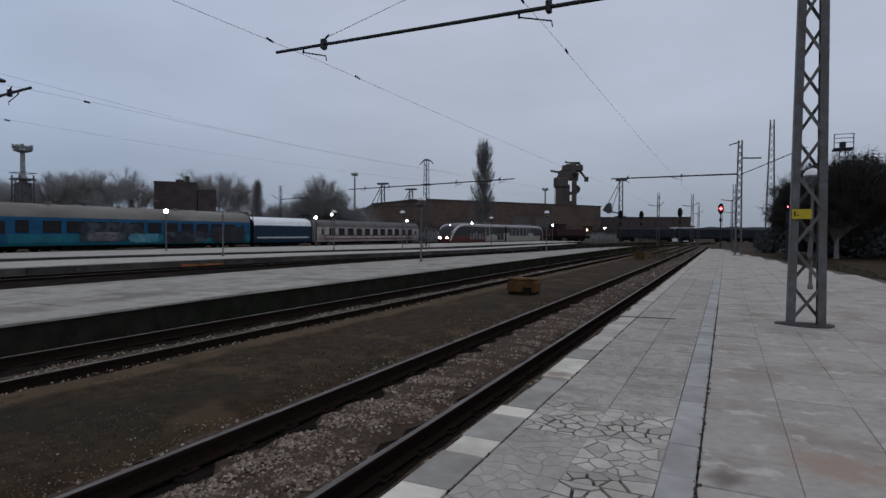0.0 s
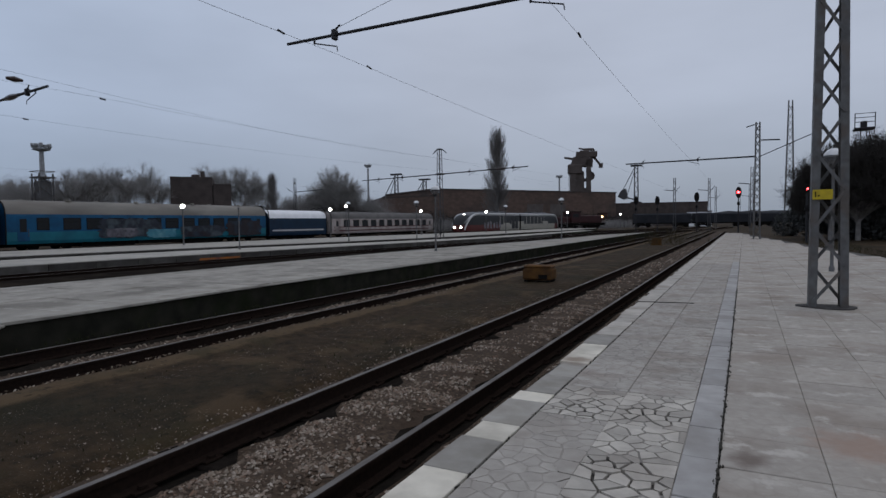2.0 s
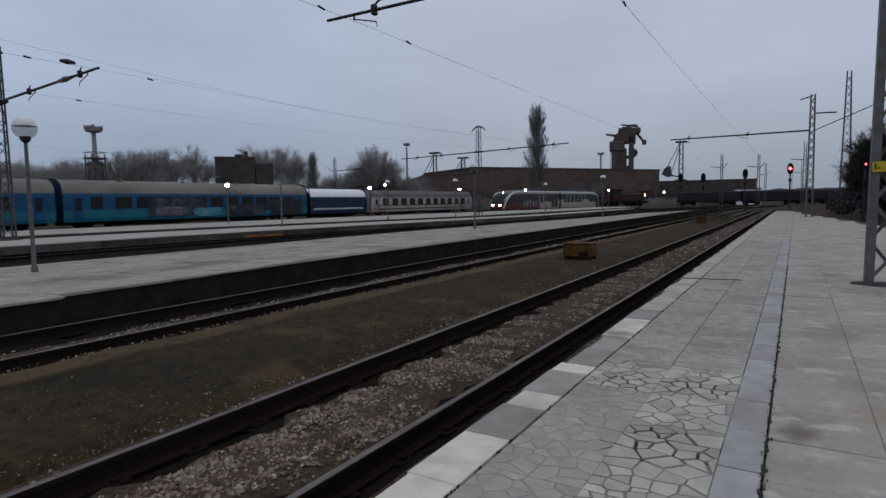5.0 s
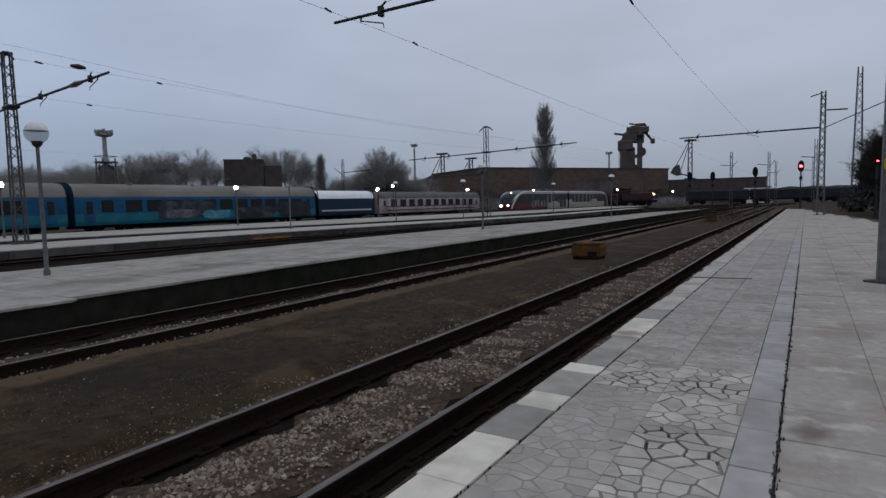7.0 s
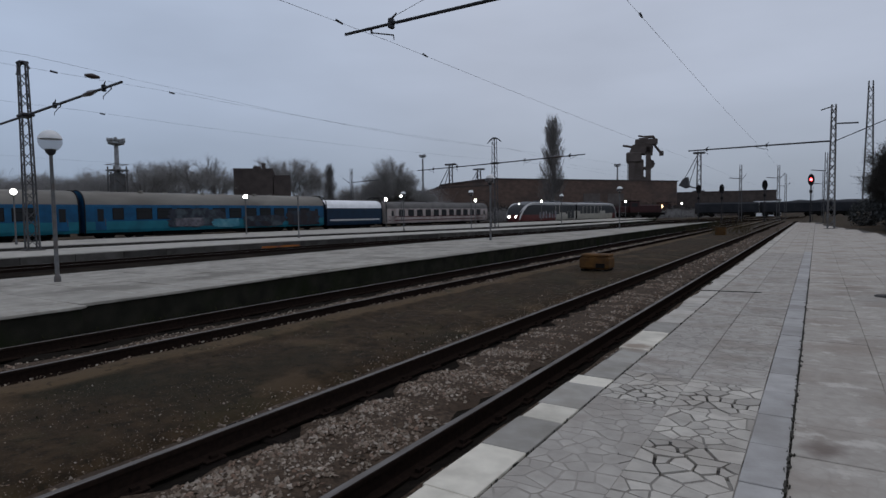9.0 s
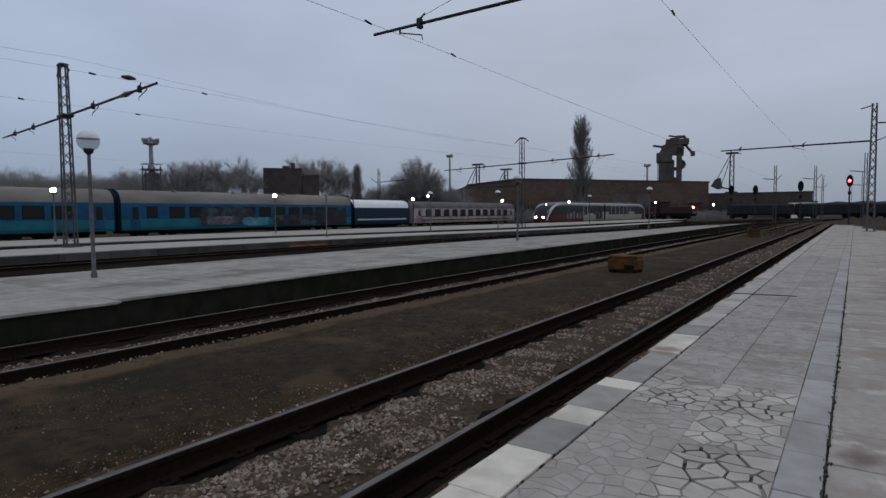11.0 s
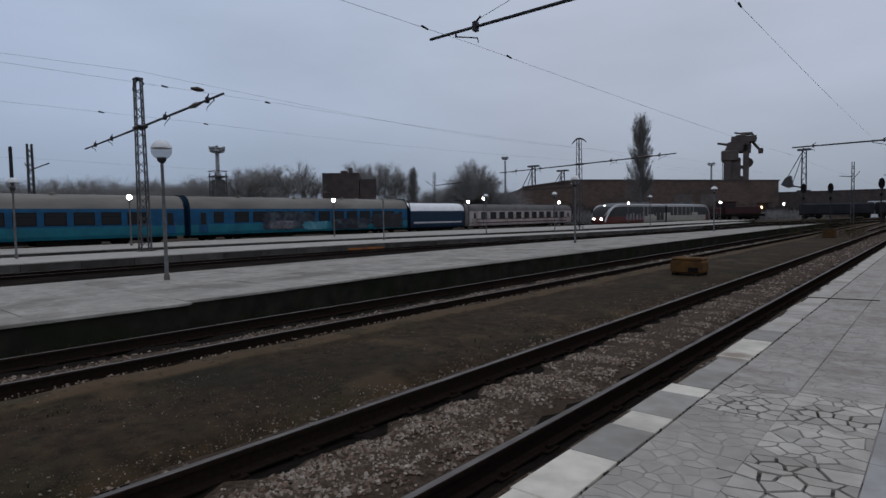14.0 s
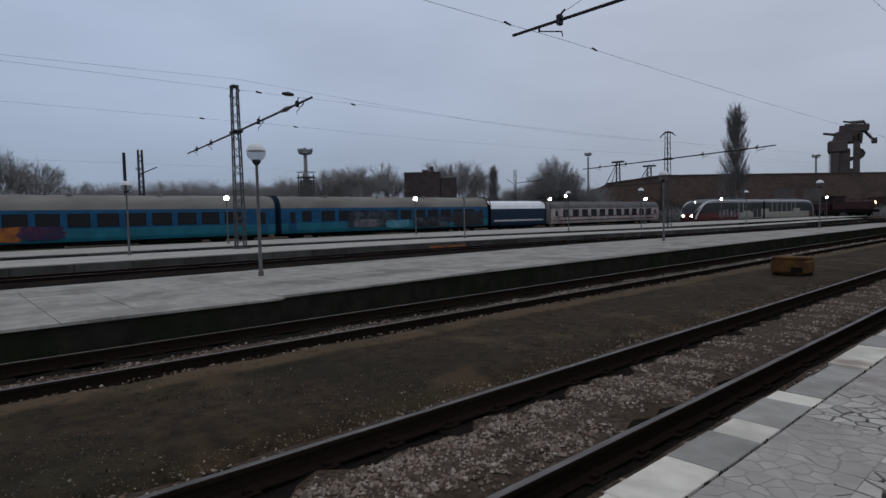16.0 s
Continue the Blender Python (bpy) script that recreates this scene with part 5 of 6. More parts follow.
part("top_boom", Shape().box(0.6, 4.8, -1.2, 1.2, 31.1, 32.1, 0.2).tube((-1.6, 0, 32.3), (1.2, 0, 31.7), 0.35).tube((4.6, 0, 31.4), (5.1, 0, 31.0), 0.4), M_CRANE, tw)
part("side_boom", Shape().tube((-7.7, 0, 28.5), (-2.4, 0, 27.5), 0.42, 0.5).box(-4.2, -2.6, -1, 1, 26.6, 28.3, 0.1).tube((-7.6, 0, 28.5), (-3.4, 0, 27.0), 0.12), M_CRANE, tw)
part("chute", Shape().tube((4.8, 0, 28.3), (7.6, 0, 24.6), 0.5).box(6.8, 8.5, -1, 1, 23.6, 25.6, 0.2), M_CRANE, tw)
part("bracket", Shape().loft([[(3.5, y, 18.2), (4.8, y, 19.2), (5.2, y, 20.4), (4.6, y, 21.6), (3.5, y, 22.2)] for y in (-1.5, 1.5)]), M_CRANE, tw)
part("ladder", Shape().tube((-5.6, -4.2, 0), (-5.6, -4.2, 21), 0.12, n=4), M_CRANE, tw)


def flood_tower(m, h, label, k=1.0):
    t = thing("floodlight_tower", label, "floodlight tower", m, "floodlight towers")
    part("shaft", Shape().lathe([(0.52 * k, 0), (0.40 * k, h * 0.5), (0.30 * k, h - 1.0)], 10), M_PALESTEEL, t, smooth=True)
    part("gallery", Shape().lathe([(0.32 * k, h - 1.25 * k), (1.15 * k, h - 1.02 * k), (1.2 * k, h - 0.9 * k), (0.3 * k, h - 0.9 * k)], 14), M_PALESTEEL, t)
    for i in range(12):
        f = part("floodlight", Shape().box(-0.16 * k, 0.16 * k, -0.24 * k, 0.24 * k, h - 0.82 * k, h - 0.30 * k, 0.06 * k), M_PALESTEEL, t)
        f.matrix_basis = pose(1.12 * k * math.cos(0.5236 * i), 1.12 * k * math.sin(0.5236 * i), 0.12 * k * (i % 3), 0, 0, 30 * i)
        part("bracket", Shape().tube((0, 0, h - 0.95 * k), (0, 0, h - 0.75 * k), 0.05 * k, n=5), M_FARSTEEL, f)
    part("rail_ring", Shape().path([(1.30 * k * math.cos(math.pi / 8 * i), 1.30 * k * math.sin(math.pi / 8 * i), h - 0.55 * k) for i in range(17)], 0.035, 4), M_FARSTEEL, t)
    return t


ft = flood_tower(pose(-92.5, 49.8, -0.4), 14.4, "grey floodlight tower with a crown of lamps and a lattice base")
for x in (-1, 1):
    for y in (-1, 1):
        part("base_leg", Shape().tube((x * 1.05, y * 1.05, 0), (x * 0.95, y * 0.95, 9.9), 0.12, n=5), M_STEEL, ft)
for i in range(6):
    z = 1.6 * i
    part("base_brace", Shape().tube((-1, -1, z), (1, -1, z + 1.6), 0.06, n=4).tube((1, -1, z), (-1, -1, z + 1.6), 0.06, n=4).tube((1, -1, z), (1, 1, z + 1.6), 0.06, n=4).tube((1, 1, z), (1, -1, z + 1.6), 0.06, n=4), M_STEEL, ft)
part("base_cabin", Shape().box(-0.8, 0.8, -0.8, 0.8, 0.3, 8.8, 0.1), M_STEEL, ft)
part("base_deck", Shape().box(-1.2, 1.2, -1.2, 1.2, 9.2, 9.42, 0.04), M_STEEL, ft)
part("deck_rail", Shape().path([(-1.2, -1.2, 10.2), (1.2, -1.2, 10.2), (1.2, 1.2, 10.2), (-1.2, 1.2, 10.2), (-1.2, -1.2, 10.2)], 0.05, 4), M_STEEL, ft)
flood_tower(pose(-79.6, 115.5, -0.4), 16.0, "thin floodlight tower behind bare trees", 0.65)
flood_tower(pose(-55.7, 194.0, -0.4), 17.5, "floodlight tower behind the factory hall", 0.85)


def box_tower(m, h):
    t = thing("floodlight_tower", "square floodlight frame on a lattice tower over dark trees", "floodlight tower", m, "floodlight towers")
    for x in (-0.5, 0.5):
        part("leg", Shape().tube((x * 1.6, 0, 0), (x, 0, h - 1.8), 0.09, 0.08, 6), M_DARKSTEEL, t)
    for i in range(int(h / 1.2) - 1):
        part("brace", Shape().tube((-0.6, 0, 1.2 * i), (0.6, 0, 1.2 * i + 1.2), 0.035, n=5).tube((0.6, 0, 1.2 * i), (-0.6, 0, 1.2 * i + 1.2), 0.035, n=5), M_DARKSTEEL, t)
    part("platform_deck", Shape().box(-1.6, 1.6, -1.4, 1.4, h - 1.9, h - 1.6, 0.05), M_DARKSTEEL, t)
    s = Shape()
    for x in (-1.6, 1.6):
        s.tube((x, -1.4, h - 1.7), (x, -1.4, h + 0.3), 0.09, n=6)
    for z in (h - 0.9, h - 0.3, h + 0.25):
        s.tube((-1.6, -1.4, z), (1.6, -1.4, z), 0.045, n=5)
    part("guard_rail", s, M_DARKSTEEL, t)
    part("lamp_box", Shape().box(-0.5, 0.5, -0.4, 0.4, h - 1.6, h - 0.7, 0.06), M_DARKSTEEL, t)
    return t


box_tower(pose(14.3, 97.0, -0.4) @ Matrix.Diagonal((0.7, 0.7, 1.0, 1)), 15.6)
box_tower(pose(22.0, 118.0, -0.4), 15.0)


def port_crane(m, h, flip=1):
    t = thing("harbour_crane", "distant slender harbour crane with a raised jib", "crane", m, "harbour cranes")
    part("portal", Shape().tube((-2.4, 0, 0), (-1.0, 0, h * 0.35), 0.45, 0.4, 6).tube((2.4, 0, 0), (1.0, 0, h * 0.35), 0.45, 0.4, 6).box(-2.2, 2.2, -1.2, 1.2, h * 0.34, h * 0.38, 0.2), M_FARSTEEL, t)
    s = Shape()
    for x in (-0.8, 0.8):
        s.tube((x, 0, h * 0.36), (x * 0.8, 0, h * 0.97), 0.26, 0.22, 6)
    for k in range(8):
        a, b = h * (0.36 + 0.076 * k), h * (0.36 + 0.076 * (k + 1))
        s.tube((-0.75 * (-1) ** k, 0, a), (0.75 * (-1) ** k, 0, b), 0.13, n=4)
    part("mast", s, M_FARSTEEL, t, "lattice crane mast")
    part("head", Shape().box(-2.2, 2.2, -0.8, 0.8, h * 0.96, h * 0.99, 0.1), M_FARSTEEL, t)
    part("cabin", Shape().loft([[(-7.4 * flip, y, h * 0.47), (-5.0 * flip, y, h * 0.42), (-3.4 * flip, y, h * 0.44), (-4.2 * flip, y, h * 0.60), (-6.0 * flip, y, h * 0.57)] for y in (-1.4, 1.4)]), M_FARSTEEL, t)
    part("jib", Shape().tube((-0.8 * flip, 0, h * 0.42), (-6.4 * flip, 0, h * 0.48), 0.3, 0.25, 6).tube((-0.6 * flip, 0, h * 0.95), (-5.6 * flip, 0, h * 0.57), 0.16, 0.14, 5).tube((-0.6 * flip, 0, h * 0.9), (-3.6 * flip, 0, h * 0.5), 0.14, 0.12, 5), M_FARSTEEL, t)
    return t


port_crane(pose(-40.5, 256, -0.4), 25.5)
port_crane(pose(-118, 190, -0.4), 21)
port_crane(pose(-109, 196, -0.4), 19)

# the wooded ridge that closes the horizon
s = Shape()
rng = np.random.default_rng(8)
xs_r = np.linspace(-700, 500, 240)
hs_r = [5.4 + 0.8 * noise.noise((x * 0.012, 3.0, 0)) + 0.6 * noise.noise((x * 0.09, 7.0, 0)) + rng.uniform(-0.5, 0.5) for x in xs_r]
v = []
for x, h in zip(xs_r, hs_r):
    y = 330 - 0.0006 * (x + 60) ** 2
    v += [(x, y, -1), (x, y + 3, h), (x, y + 30, -1)]
f = []
for i in range(len(xs_r) - 1):
    f += [(3 * i, 3 * i + 3, 3 * i + 4, 3 * i + 1), (3 * i + 1, 3 * i + 4, 3 * i + 5, 3 * i + 2)]
solid("far_ridge", s.add(v, f), M_HILL, "dark wooded ridge on the horizon", "woods", "structure")

sg = thing("sign_board", "pale sign board with a blue print on two legs", "sign", pose(-43.6, 94.5, -0.4, 0, 0, 25))
part("leg", Shape().tube((-0.9, 0, 0), (-0.9, 0, 0.9), 0.05), M_STEEL, sg)
part("leg", Shape().tube((0.9, 0, 0), (0.9, 0, 0.9), 0.05), M_STEEL, sg)
part("board", Shape().box(-1.15, 1.15, -0.04, 0.04, 0.65, 2.15, 0.01), M_BOARD, sg)
part("print", Shape().box(-0.95, -0.15, -0.05, -0.043, 1.0, 1.8), M_BOARDBLUE, sg, "faded blue print")

# boxes between the rails
bx = thing("relay_box", "faded orange metal box standing between the tracks", "box", pose(-5.72, 17.9, -0.42))
part("body", Shape().box(-0.50, 0.42, -0.30, 0.30, 0.05, 0.44, 0.06), M_ORANGE, bx)
part("lid", Shape().box(-0.49, 0.41, -0.29, 0.29, 0.44, 0.52, 0.04), M_ORANGE, bx, "overhanging faded orange lid")
part("hinge", Shape().tube((-0.3, -0.3, 0.44), (-0.1, -0.3, 0.44), 0.015).tube((0.1, -0.3, 0.44), (0.3, -0.3, 0.44), 0.015), M_ORANGE, bx)
part("flap", Shape().box(0.02, 0.30, -0.315, -0.302, 0.10, 0.24, 0.005), M_UNDER, bx, "sooty access flap")
for x in (-0.4, 0.32):
    part("foot", Shape().box(x - 0.06, x + 0.06, -0.3, 0.3, 0, 0.06), M_UNDER, bx)
bx2 = thing("relay_box", "small rusty box between far rails", "box", pose(-5.9, 47.0, -0.42))
part("body", Shape().box(-0.35, 0.35, -0.3, 0.3, 0.0, 0.55, 0.03), M_ORANGE, bx2)
part("lid", Shape().box(-0.38, 0.38, -0.33, 0.33, 0.55, 0.60, 0.02), M_RUSTSOIL, bx2)


# ---- trees ----
def grow(s_wood, s_twig, p, d, length, r, depth, rng, up=0.12, spread=0.7, split=3, thin=0.6):
    q = p + d * length
    (s_wood if r > 0.045 else s_twig).tube(p, q, r, r * thin, 6 if r > 0.1 else 3)
    if depth == 0:
        return
    for k in range(split):
        t = rng.uniform(0.45, 1.0) if k else 1.0
        a = Vector((rng.gauss(0, 1), rng.gauss(0, 1), rng.gauss(0, 0.6))).normalized()
        nd = (d + a * spread * rng.uniform(0.6, 1.3) + Vector((0, 0, up))).normalized()
        grow(s_wood, s_twig, p + d * length * t, nd, length * rng.uniform(0.62, 0.85), max(r * thin * (1.0 if k == 0 else 0.75), 0.013), depth - 1, rng, up, spread, split, thin)


def bare_tree(seed, h, depth=6, up=0.12, spread=0.55, label="bare grey winter tree", trunk=None, split=3):
    rng = random.Random(seed)
    t = thing("tree", label, "tree", group="bare trees")
    w, tw_ = Shape(), Shape()
    first = h * (trunk or 0.26)
    grow(w, tw_, Vector((0, 0, 0)), Vector((rng.uniform(-.05, .05), rng.uniform(-.05, .05), 1)).normalized(), first, h * 0.016, depth, rng, up, spread, split)
    part("trunk", w, M_BARK, t)
    part("crown", tw_, M_TWIG, t, "leafless crown of thin twigs")
    return t


def poplar(m):
    rng = random.Random(4)
    t = thing("poplar_tree", "tall slim leafless poplar before the factory", "tree", m)
    w, tw_ = Shape(), Shape()
    w.tube((0, 0, 0), (0, 0, 17.4), 0.34, 0.05, 8)
    for i in range(170):
        z = rng.uniform(1.2, 16.2)
        a = rng.uniform(0, 6.28)
        reach = 2.5 * (1 - (z / 19.5) ** 2.2) * rng.uniform(0.5, 1.05) + 0.2
        p = Vector((0, 0, z))
        q = p + Vector((math.cos(a) * reach * 0.6, math.sin(a) * reach * 0.6, rng.uniform(1.0, 2.0)))
        r_ = q + Vector((math.cos(a) * reach * 0.4, math.sin(a) * reach * 0.4, rng.uniform(1.6, 3.2) * (1 - z / 26)))
        w.tube(p, q, 0.06, 0.04, 4)
        tw_.tube(q, r_, 0.04, 0.015, 3)
        for k in range(38):
            b = p.lerp(q, rng.random()) if k % 2 else q.lerp(r_, rng.random())
            e = b + Vector((rng.gauss(0, 0.28), rng.gauss(0, 0.28), rng.uniform(0.5, 1.3)))
            tw_.tube(b, e, 0.016, 0.008, 3)
    part("trunk", w, M_BARK, t)
    part("crown", tw_, M_POPLAR, t, "upright leafless twigs")
    return t


slim_poplar = poplar(pose(-43.2, 107.0, -0.4) @ Matrix.Diagonal((1.14, 1.14, 1.05, 1)))
T = [bare_tree(11, 17, 7, spread=0.75), bare_tree(12, 17, 7, spread=0.85), bare_tree(13, 16, 7, spread=0.95), bare_tree(14, 17, 7, up=0.3, spread=0.5)]
def round_tree(m, h, r, seed, twig=None, label="dense round leafless tree behind the coaches"):
    """A leafless tree with a dense dome of fine twigs."""
    rng = random.Random(seed)
    t = thing("tree", label, "tree", m, "bare trees")
    w, tw_ = Shape(), Shape()
    w.tube((0, 0, 0), (0, 0, h * 0.3), 0.3, 0.2, 8)
    for i in range(330):
        a, e = rng.uniform(0, 6.283), math.asin(rng.uniform(-0.35, 1.0))
        k = (0.5 + 0.52 * rng.random() ** 0.45) * (1 + 0.12 * noise.noise((math.cos(a) * 2, math.sin(a) * 2, e * 2)))
        c = Vector((0, 0, h * 0.5))
        tip = c + Vector((math.cos(a) * math.cos(e) * r * k, math.sin(a) * math.cos(e) * r * k, math.sin(e) * h * 0.5 * k))
        root = Vector((0, 0, h * rng.uniform(0.15, 0.4)))
        mid = root.lerp(tip, 0.5) + Vector((rng.gauss(0, 0.3), rng.gauss(0, 0.3), 0.4))
        w.tube(root, mid, 0.04, 0.025, 4)
        tw_.tube(mid, tip, 0.018, 0.010, 3)
        for j in range(105):
            b = mid.lerp(tip, rng.uniform(0.1, 1.0))
            o = (tip - root).normalized()
            tw_.tube(b, b + Vector((rng.gauss(o.x * 0.35, 0.40), rng.gauss(o.y * 0.35, 0.40), rng.gauss(0.22, 0.40))), 0.012, 0.006, 3)
    part("trunk", w, M_BARK, t)
    part("crown", tw_, twig or M_TWIG, t, "dense dome of leafless twigs")
    return t


dense = round_tree(pose(-69.0, 89.5, -0.45), 12.6, 5.4, 21)


def limb(w, tw_, p, d, length, r, depth, rng):
    """A limb that forks and ends in sprays of fine twigs."""
    q = p + d * length
    w.tube(p, q, r, r * 0.7, 5 if r > 0.07 else 3)
    if depth <= 2:
        for k in range(4 if depth else 9):
            b = p.lerp(q, rng.uniform(0.2, 1.0))
            o = (d + Vector((rng.gauss(0, 0.55), rng.gauss(0, 0.55), rng.gauss(0.1, 0.45)))).normalized()
            e = b + o * rng.uniform(0.35, 1.0)
            tw_.tube(b, e, 0.013, 0.008, 3)
            tw_.tube(e, e + (o + Vector((rng.gauss(0, 0.5), rng.gauss(0, 0.5), rng.gauss(0.15, 0.4)))).normalized() * rng.uniform(0.3, 0.7), 0.008, 0.004, 3)
    if depth == 0:
        return
    for k in range(3):
        nd = (d + Vector((rng.gauss(0, 0.42), rng.gauss(0, 0.42), rng.gauss(0.14, 0.25)))).normalized()
        limb(w, tw_, p.lerp(q, 1.0 if k < 2 else rng.uniform(0.5, 0.9)), nd, length * rng.uniform(0.66, 0.86), r * (0.68 if k == 0 else 0.55), depth - 1, rng)


def crown_tree(seed, lean):
    """A leafless tree about 12 m high with a broad fanned crown."""
    rng = random.Random(seed)
    t = thing("tree", "broad leafless tree with a hazy crown of twigs", "tree", group="bare trees")
    w, tw_ = Shape(), Shape()
    w.tube((0, 0, 0), (0, 0, 2.6), 0.26, 0.21, 8)
    for i in range(5):
        a = 1.257 * i + rng.uniform(-0.4, 0.4)
        d = Vector((math.cos(a) * lean, math.sin(a) * lean, 1.0)).normalized()
        limb(w, tw_, Vector((0, 0, rng.uniform(2.0, 2.6))), d, rng.uniform(2.6, 3.3), 0.15, 4, rng)
    part("trunk", w, M_BARK, t)
    part("crown", tw_, M_TWIG, t, "hazy fan of leafless twigs")
    return t


def bearing(a, d, rz, sc):
    """Place by compass bearing from the platform, west of north, and distance."""
    return pose(-d * math.sin(radians(a)), d * math.cos(radians(a)), -0.45, 0, 0, rz) @ Matrix.Scale(sc, 4)


K = [crown_tree(41, 0.45), crown_tree(42, 0.6), crown_tree(43, 0.52)]
CROWNS = [(58.9, 108, 0.92), (56.6, 112, 0.99), (54.6, 106, 0.94), (60.6, 118, 0.85), (53.0, 122, 0.95), (48.4, 132, 1.2), (46.6, 128, 1.12), (44.9, 134, 1.0), (57.8, 124, 1.0),
          (86.5, 96, 1.0), (84.4, 104, 0.98), (88.5, 92, 1.02), (63.4, 116, 0.8), (66.0, 122, 0.84), (69.2, 118, 0.76), (72.0, 124, 0.8), (75.4, 118, 0.74), (78.6, 122, 0.76), (81.0, 118, 0.72),
          (62.0, 126, 0.86), (64.8, 130, 0.84), (67.6, 126, 0.82), (70.6, 130, 0.8), (73.6, 128, 0.8), (77.0, 130, 0.78), (80.0, 128, 0.74),
          (41.9, 122, 0.62), (40.6, 128, 0.7), (34.6, 126, 0.6)]
for i, (a, d, sc) in enumerate(CROWNS):
    m = bearing(a, d, 67 * i, sc)
    if i < 3:
        K[i].matrix_basis = m
    else:
        copy_thing(K[i % 3], m).matrix_basis = m
rng = random.Random(77)
for i in range(26):
    a = 60 + 34 * i / 25 + rng.uniform(-0.6, 0.6)
    d = rng.uniform(100, 140)
    m = bearing(a, d, rng.uniform(0, 360), rng.uniform(0.45, 0.62) * d / 120)
    if i < 4:
        T[i].matrix_basis = m
    else:
        copy_thing(T[i % 4], m).matrix_basis = m
slim = copy_thing(slim_poplar, pose(0, 0, 0))
slim.matrix_basis = bearing(43.6, 104, 40, 0.56)
tagged(slim, "small slim leafless poplar behind the coaches")
for x, y, k, rz in ((-73.6, 88.5, 0.62, 80), (-64.4, 93.5, 0.55, 190), (-79.5, 84.0, 0.45, 280)):
    copy_thing(dense, pose(x, y, -0.45)).matrix_basis = pose(x, y, -0.45, 0, 0, rz) @ Matrix.Scale(k, 4)

def leafy(name, label, m, blobs, count, seed, leaf=0.075):
    """An evergreen with a trunk, limbs and a crown of many small leaf clumps."""
    rng = np.random.default_rng(seed)
    t = thing(name, label, "tree", m)
    w = Shape().tube((0, 0, 0), (0.1, 0, 3.0), 0.28, 0.16, 8)
    s = Shape()
    for cx, cy, cz, rx, rz in blobs:
        w.tube((0.1, 0, 2.2), (cx, cy, cz), 0.12, 0.04, 6)
        for _ in range(count):
            d = rng.normal(0, 1, 3)
            d /= np.linalg.norm(d)
            r = rng.uniform(0.35, 1.0) ** 0.4 * rng.uniform(0.86, 1.06) * (1.0 + 0.16 * noise.noise(tuple(d * 2.4 + cx)))
            p = np.array((cx, cy, cz)) + d * (rx, rx, rz) * r
            a, b = rng.normal(0, leaf, 3), rng.normal(0, leaf, 3)
            s.add([p - a, p + b, p + a, p - b], [(0, 1, 2, 3)])
    part("trunk", w, M_BARK, t)
    part("crown", s, M_LEAF, t, "dark dense foliage")
    return t


leafy("evergreen_tree", "dark dense evergreen beside the platform", pose(7.6, 62.0, -0.4),
      [(0, 0, 5.0, 2.7, 3.4), (-2.0, -0.5, 3.4, 1.9, 3.0), (1.8, 0.5, 5.6, 2.3, 2.9), (0.8, 0, 2.0, 3.0, 2.2)], 6500, 31)
leafy("evergreen_tree", "broad dark evergreen beside the platform", pose(11.8, 61.0, -0.4),
      [(-1.6, 0, 5.4, 3.0, 3.3), (2.5, 0.3, 4.2, 2.6, 3.2), (-2.0, 0, 3.2, 2.4, 3.0), (4.4, 0, 2.4, 2.6, 2.4), (0, 0, 1.6, 3.4, 2.0)], 6500, 32)
leafy("evergreen_tree", "low dark evergreen hedge clump", pose(6.4, 72.0, -0.4),
      [(0, 0, 1.8, 2.0, 2.0), (-2.2, 1.0, 1.2, 1.5, 1.5), (2.4, -4, 1.6, 2.2, 2.2)], 1200, 33)

dark = round_tree(pose(6.6, 59.5, -0.45), 12.6, 5.4, 23, M_DARKTWIG, "dark leafless tree tangled with the evergreens")
for x, y, k, rz in ((6.6, 59.5, 0.66, 15), (8.4, 58.5, 0.70, 70), (7.2, 64.0, 0.60, 300), (10.6, 60.5, 0.74, 120), (14.6, 62.0, 0.66, 230)):
    o = dark if x < 7 else copy_thing(dark, pose(x, y, -0.45))
    o.matrix_basis = pose(x, y, -0.45, 0, 0, rz) @ Matrix.Scale(k, 4)


# undergrowth that nobody could count, behind the coaches and along the far yard
def thicket(name, label, spans, mat, seed, r=0.03):
    rng = np.random.default_rng(seed)
    s = Shape()
    for (x0, y0), (x1, y1), h, count in spans:
        for _ in range(count):
            u = rng.random()
            p = Vector((x0 + (x1 - x0) * u + rng.normal(0, 1.5), y0 + (y1 - y0) * u + rng.normal(0, 1.5), -0.45))
            hh = h * rng.uniform(0.5, 1.05) * (0.8 + 0.35 * noise.noise((u * 14, seed, 0)))
            q = p + Vector((rng.normal(0, 0.5), rng.normal(0, 0.5), hh))
            g = p.lerp(q, rng.uniform(0.35, 0.6))
            q += Vector((rng.normal(0, 0.11 * hh), rng.normal(0, 0.11 * hh), 0))
            s.tube(p, g, r, r * 0.7, 3)
            s.tube(g, q, r * 0.7, r * 0.3, 3)
            for k in range(5):
                b = g.lerp(q, rng.uniform(-0.5, 0.95))
                s.tube(b, b + Vector((rng.normal(0, 0.1 * hh + 0.2), rng.normal(0, 0.1 * hh + 0.2), rng.uniform(0.2, 1.2))), r * 0.6, r * 0.3, 3)
    return solid(name, s, mat, label, "undergrowth", "stuff")


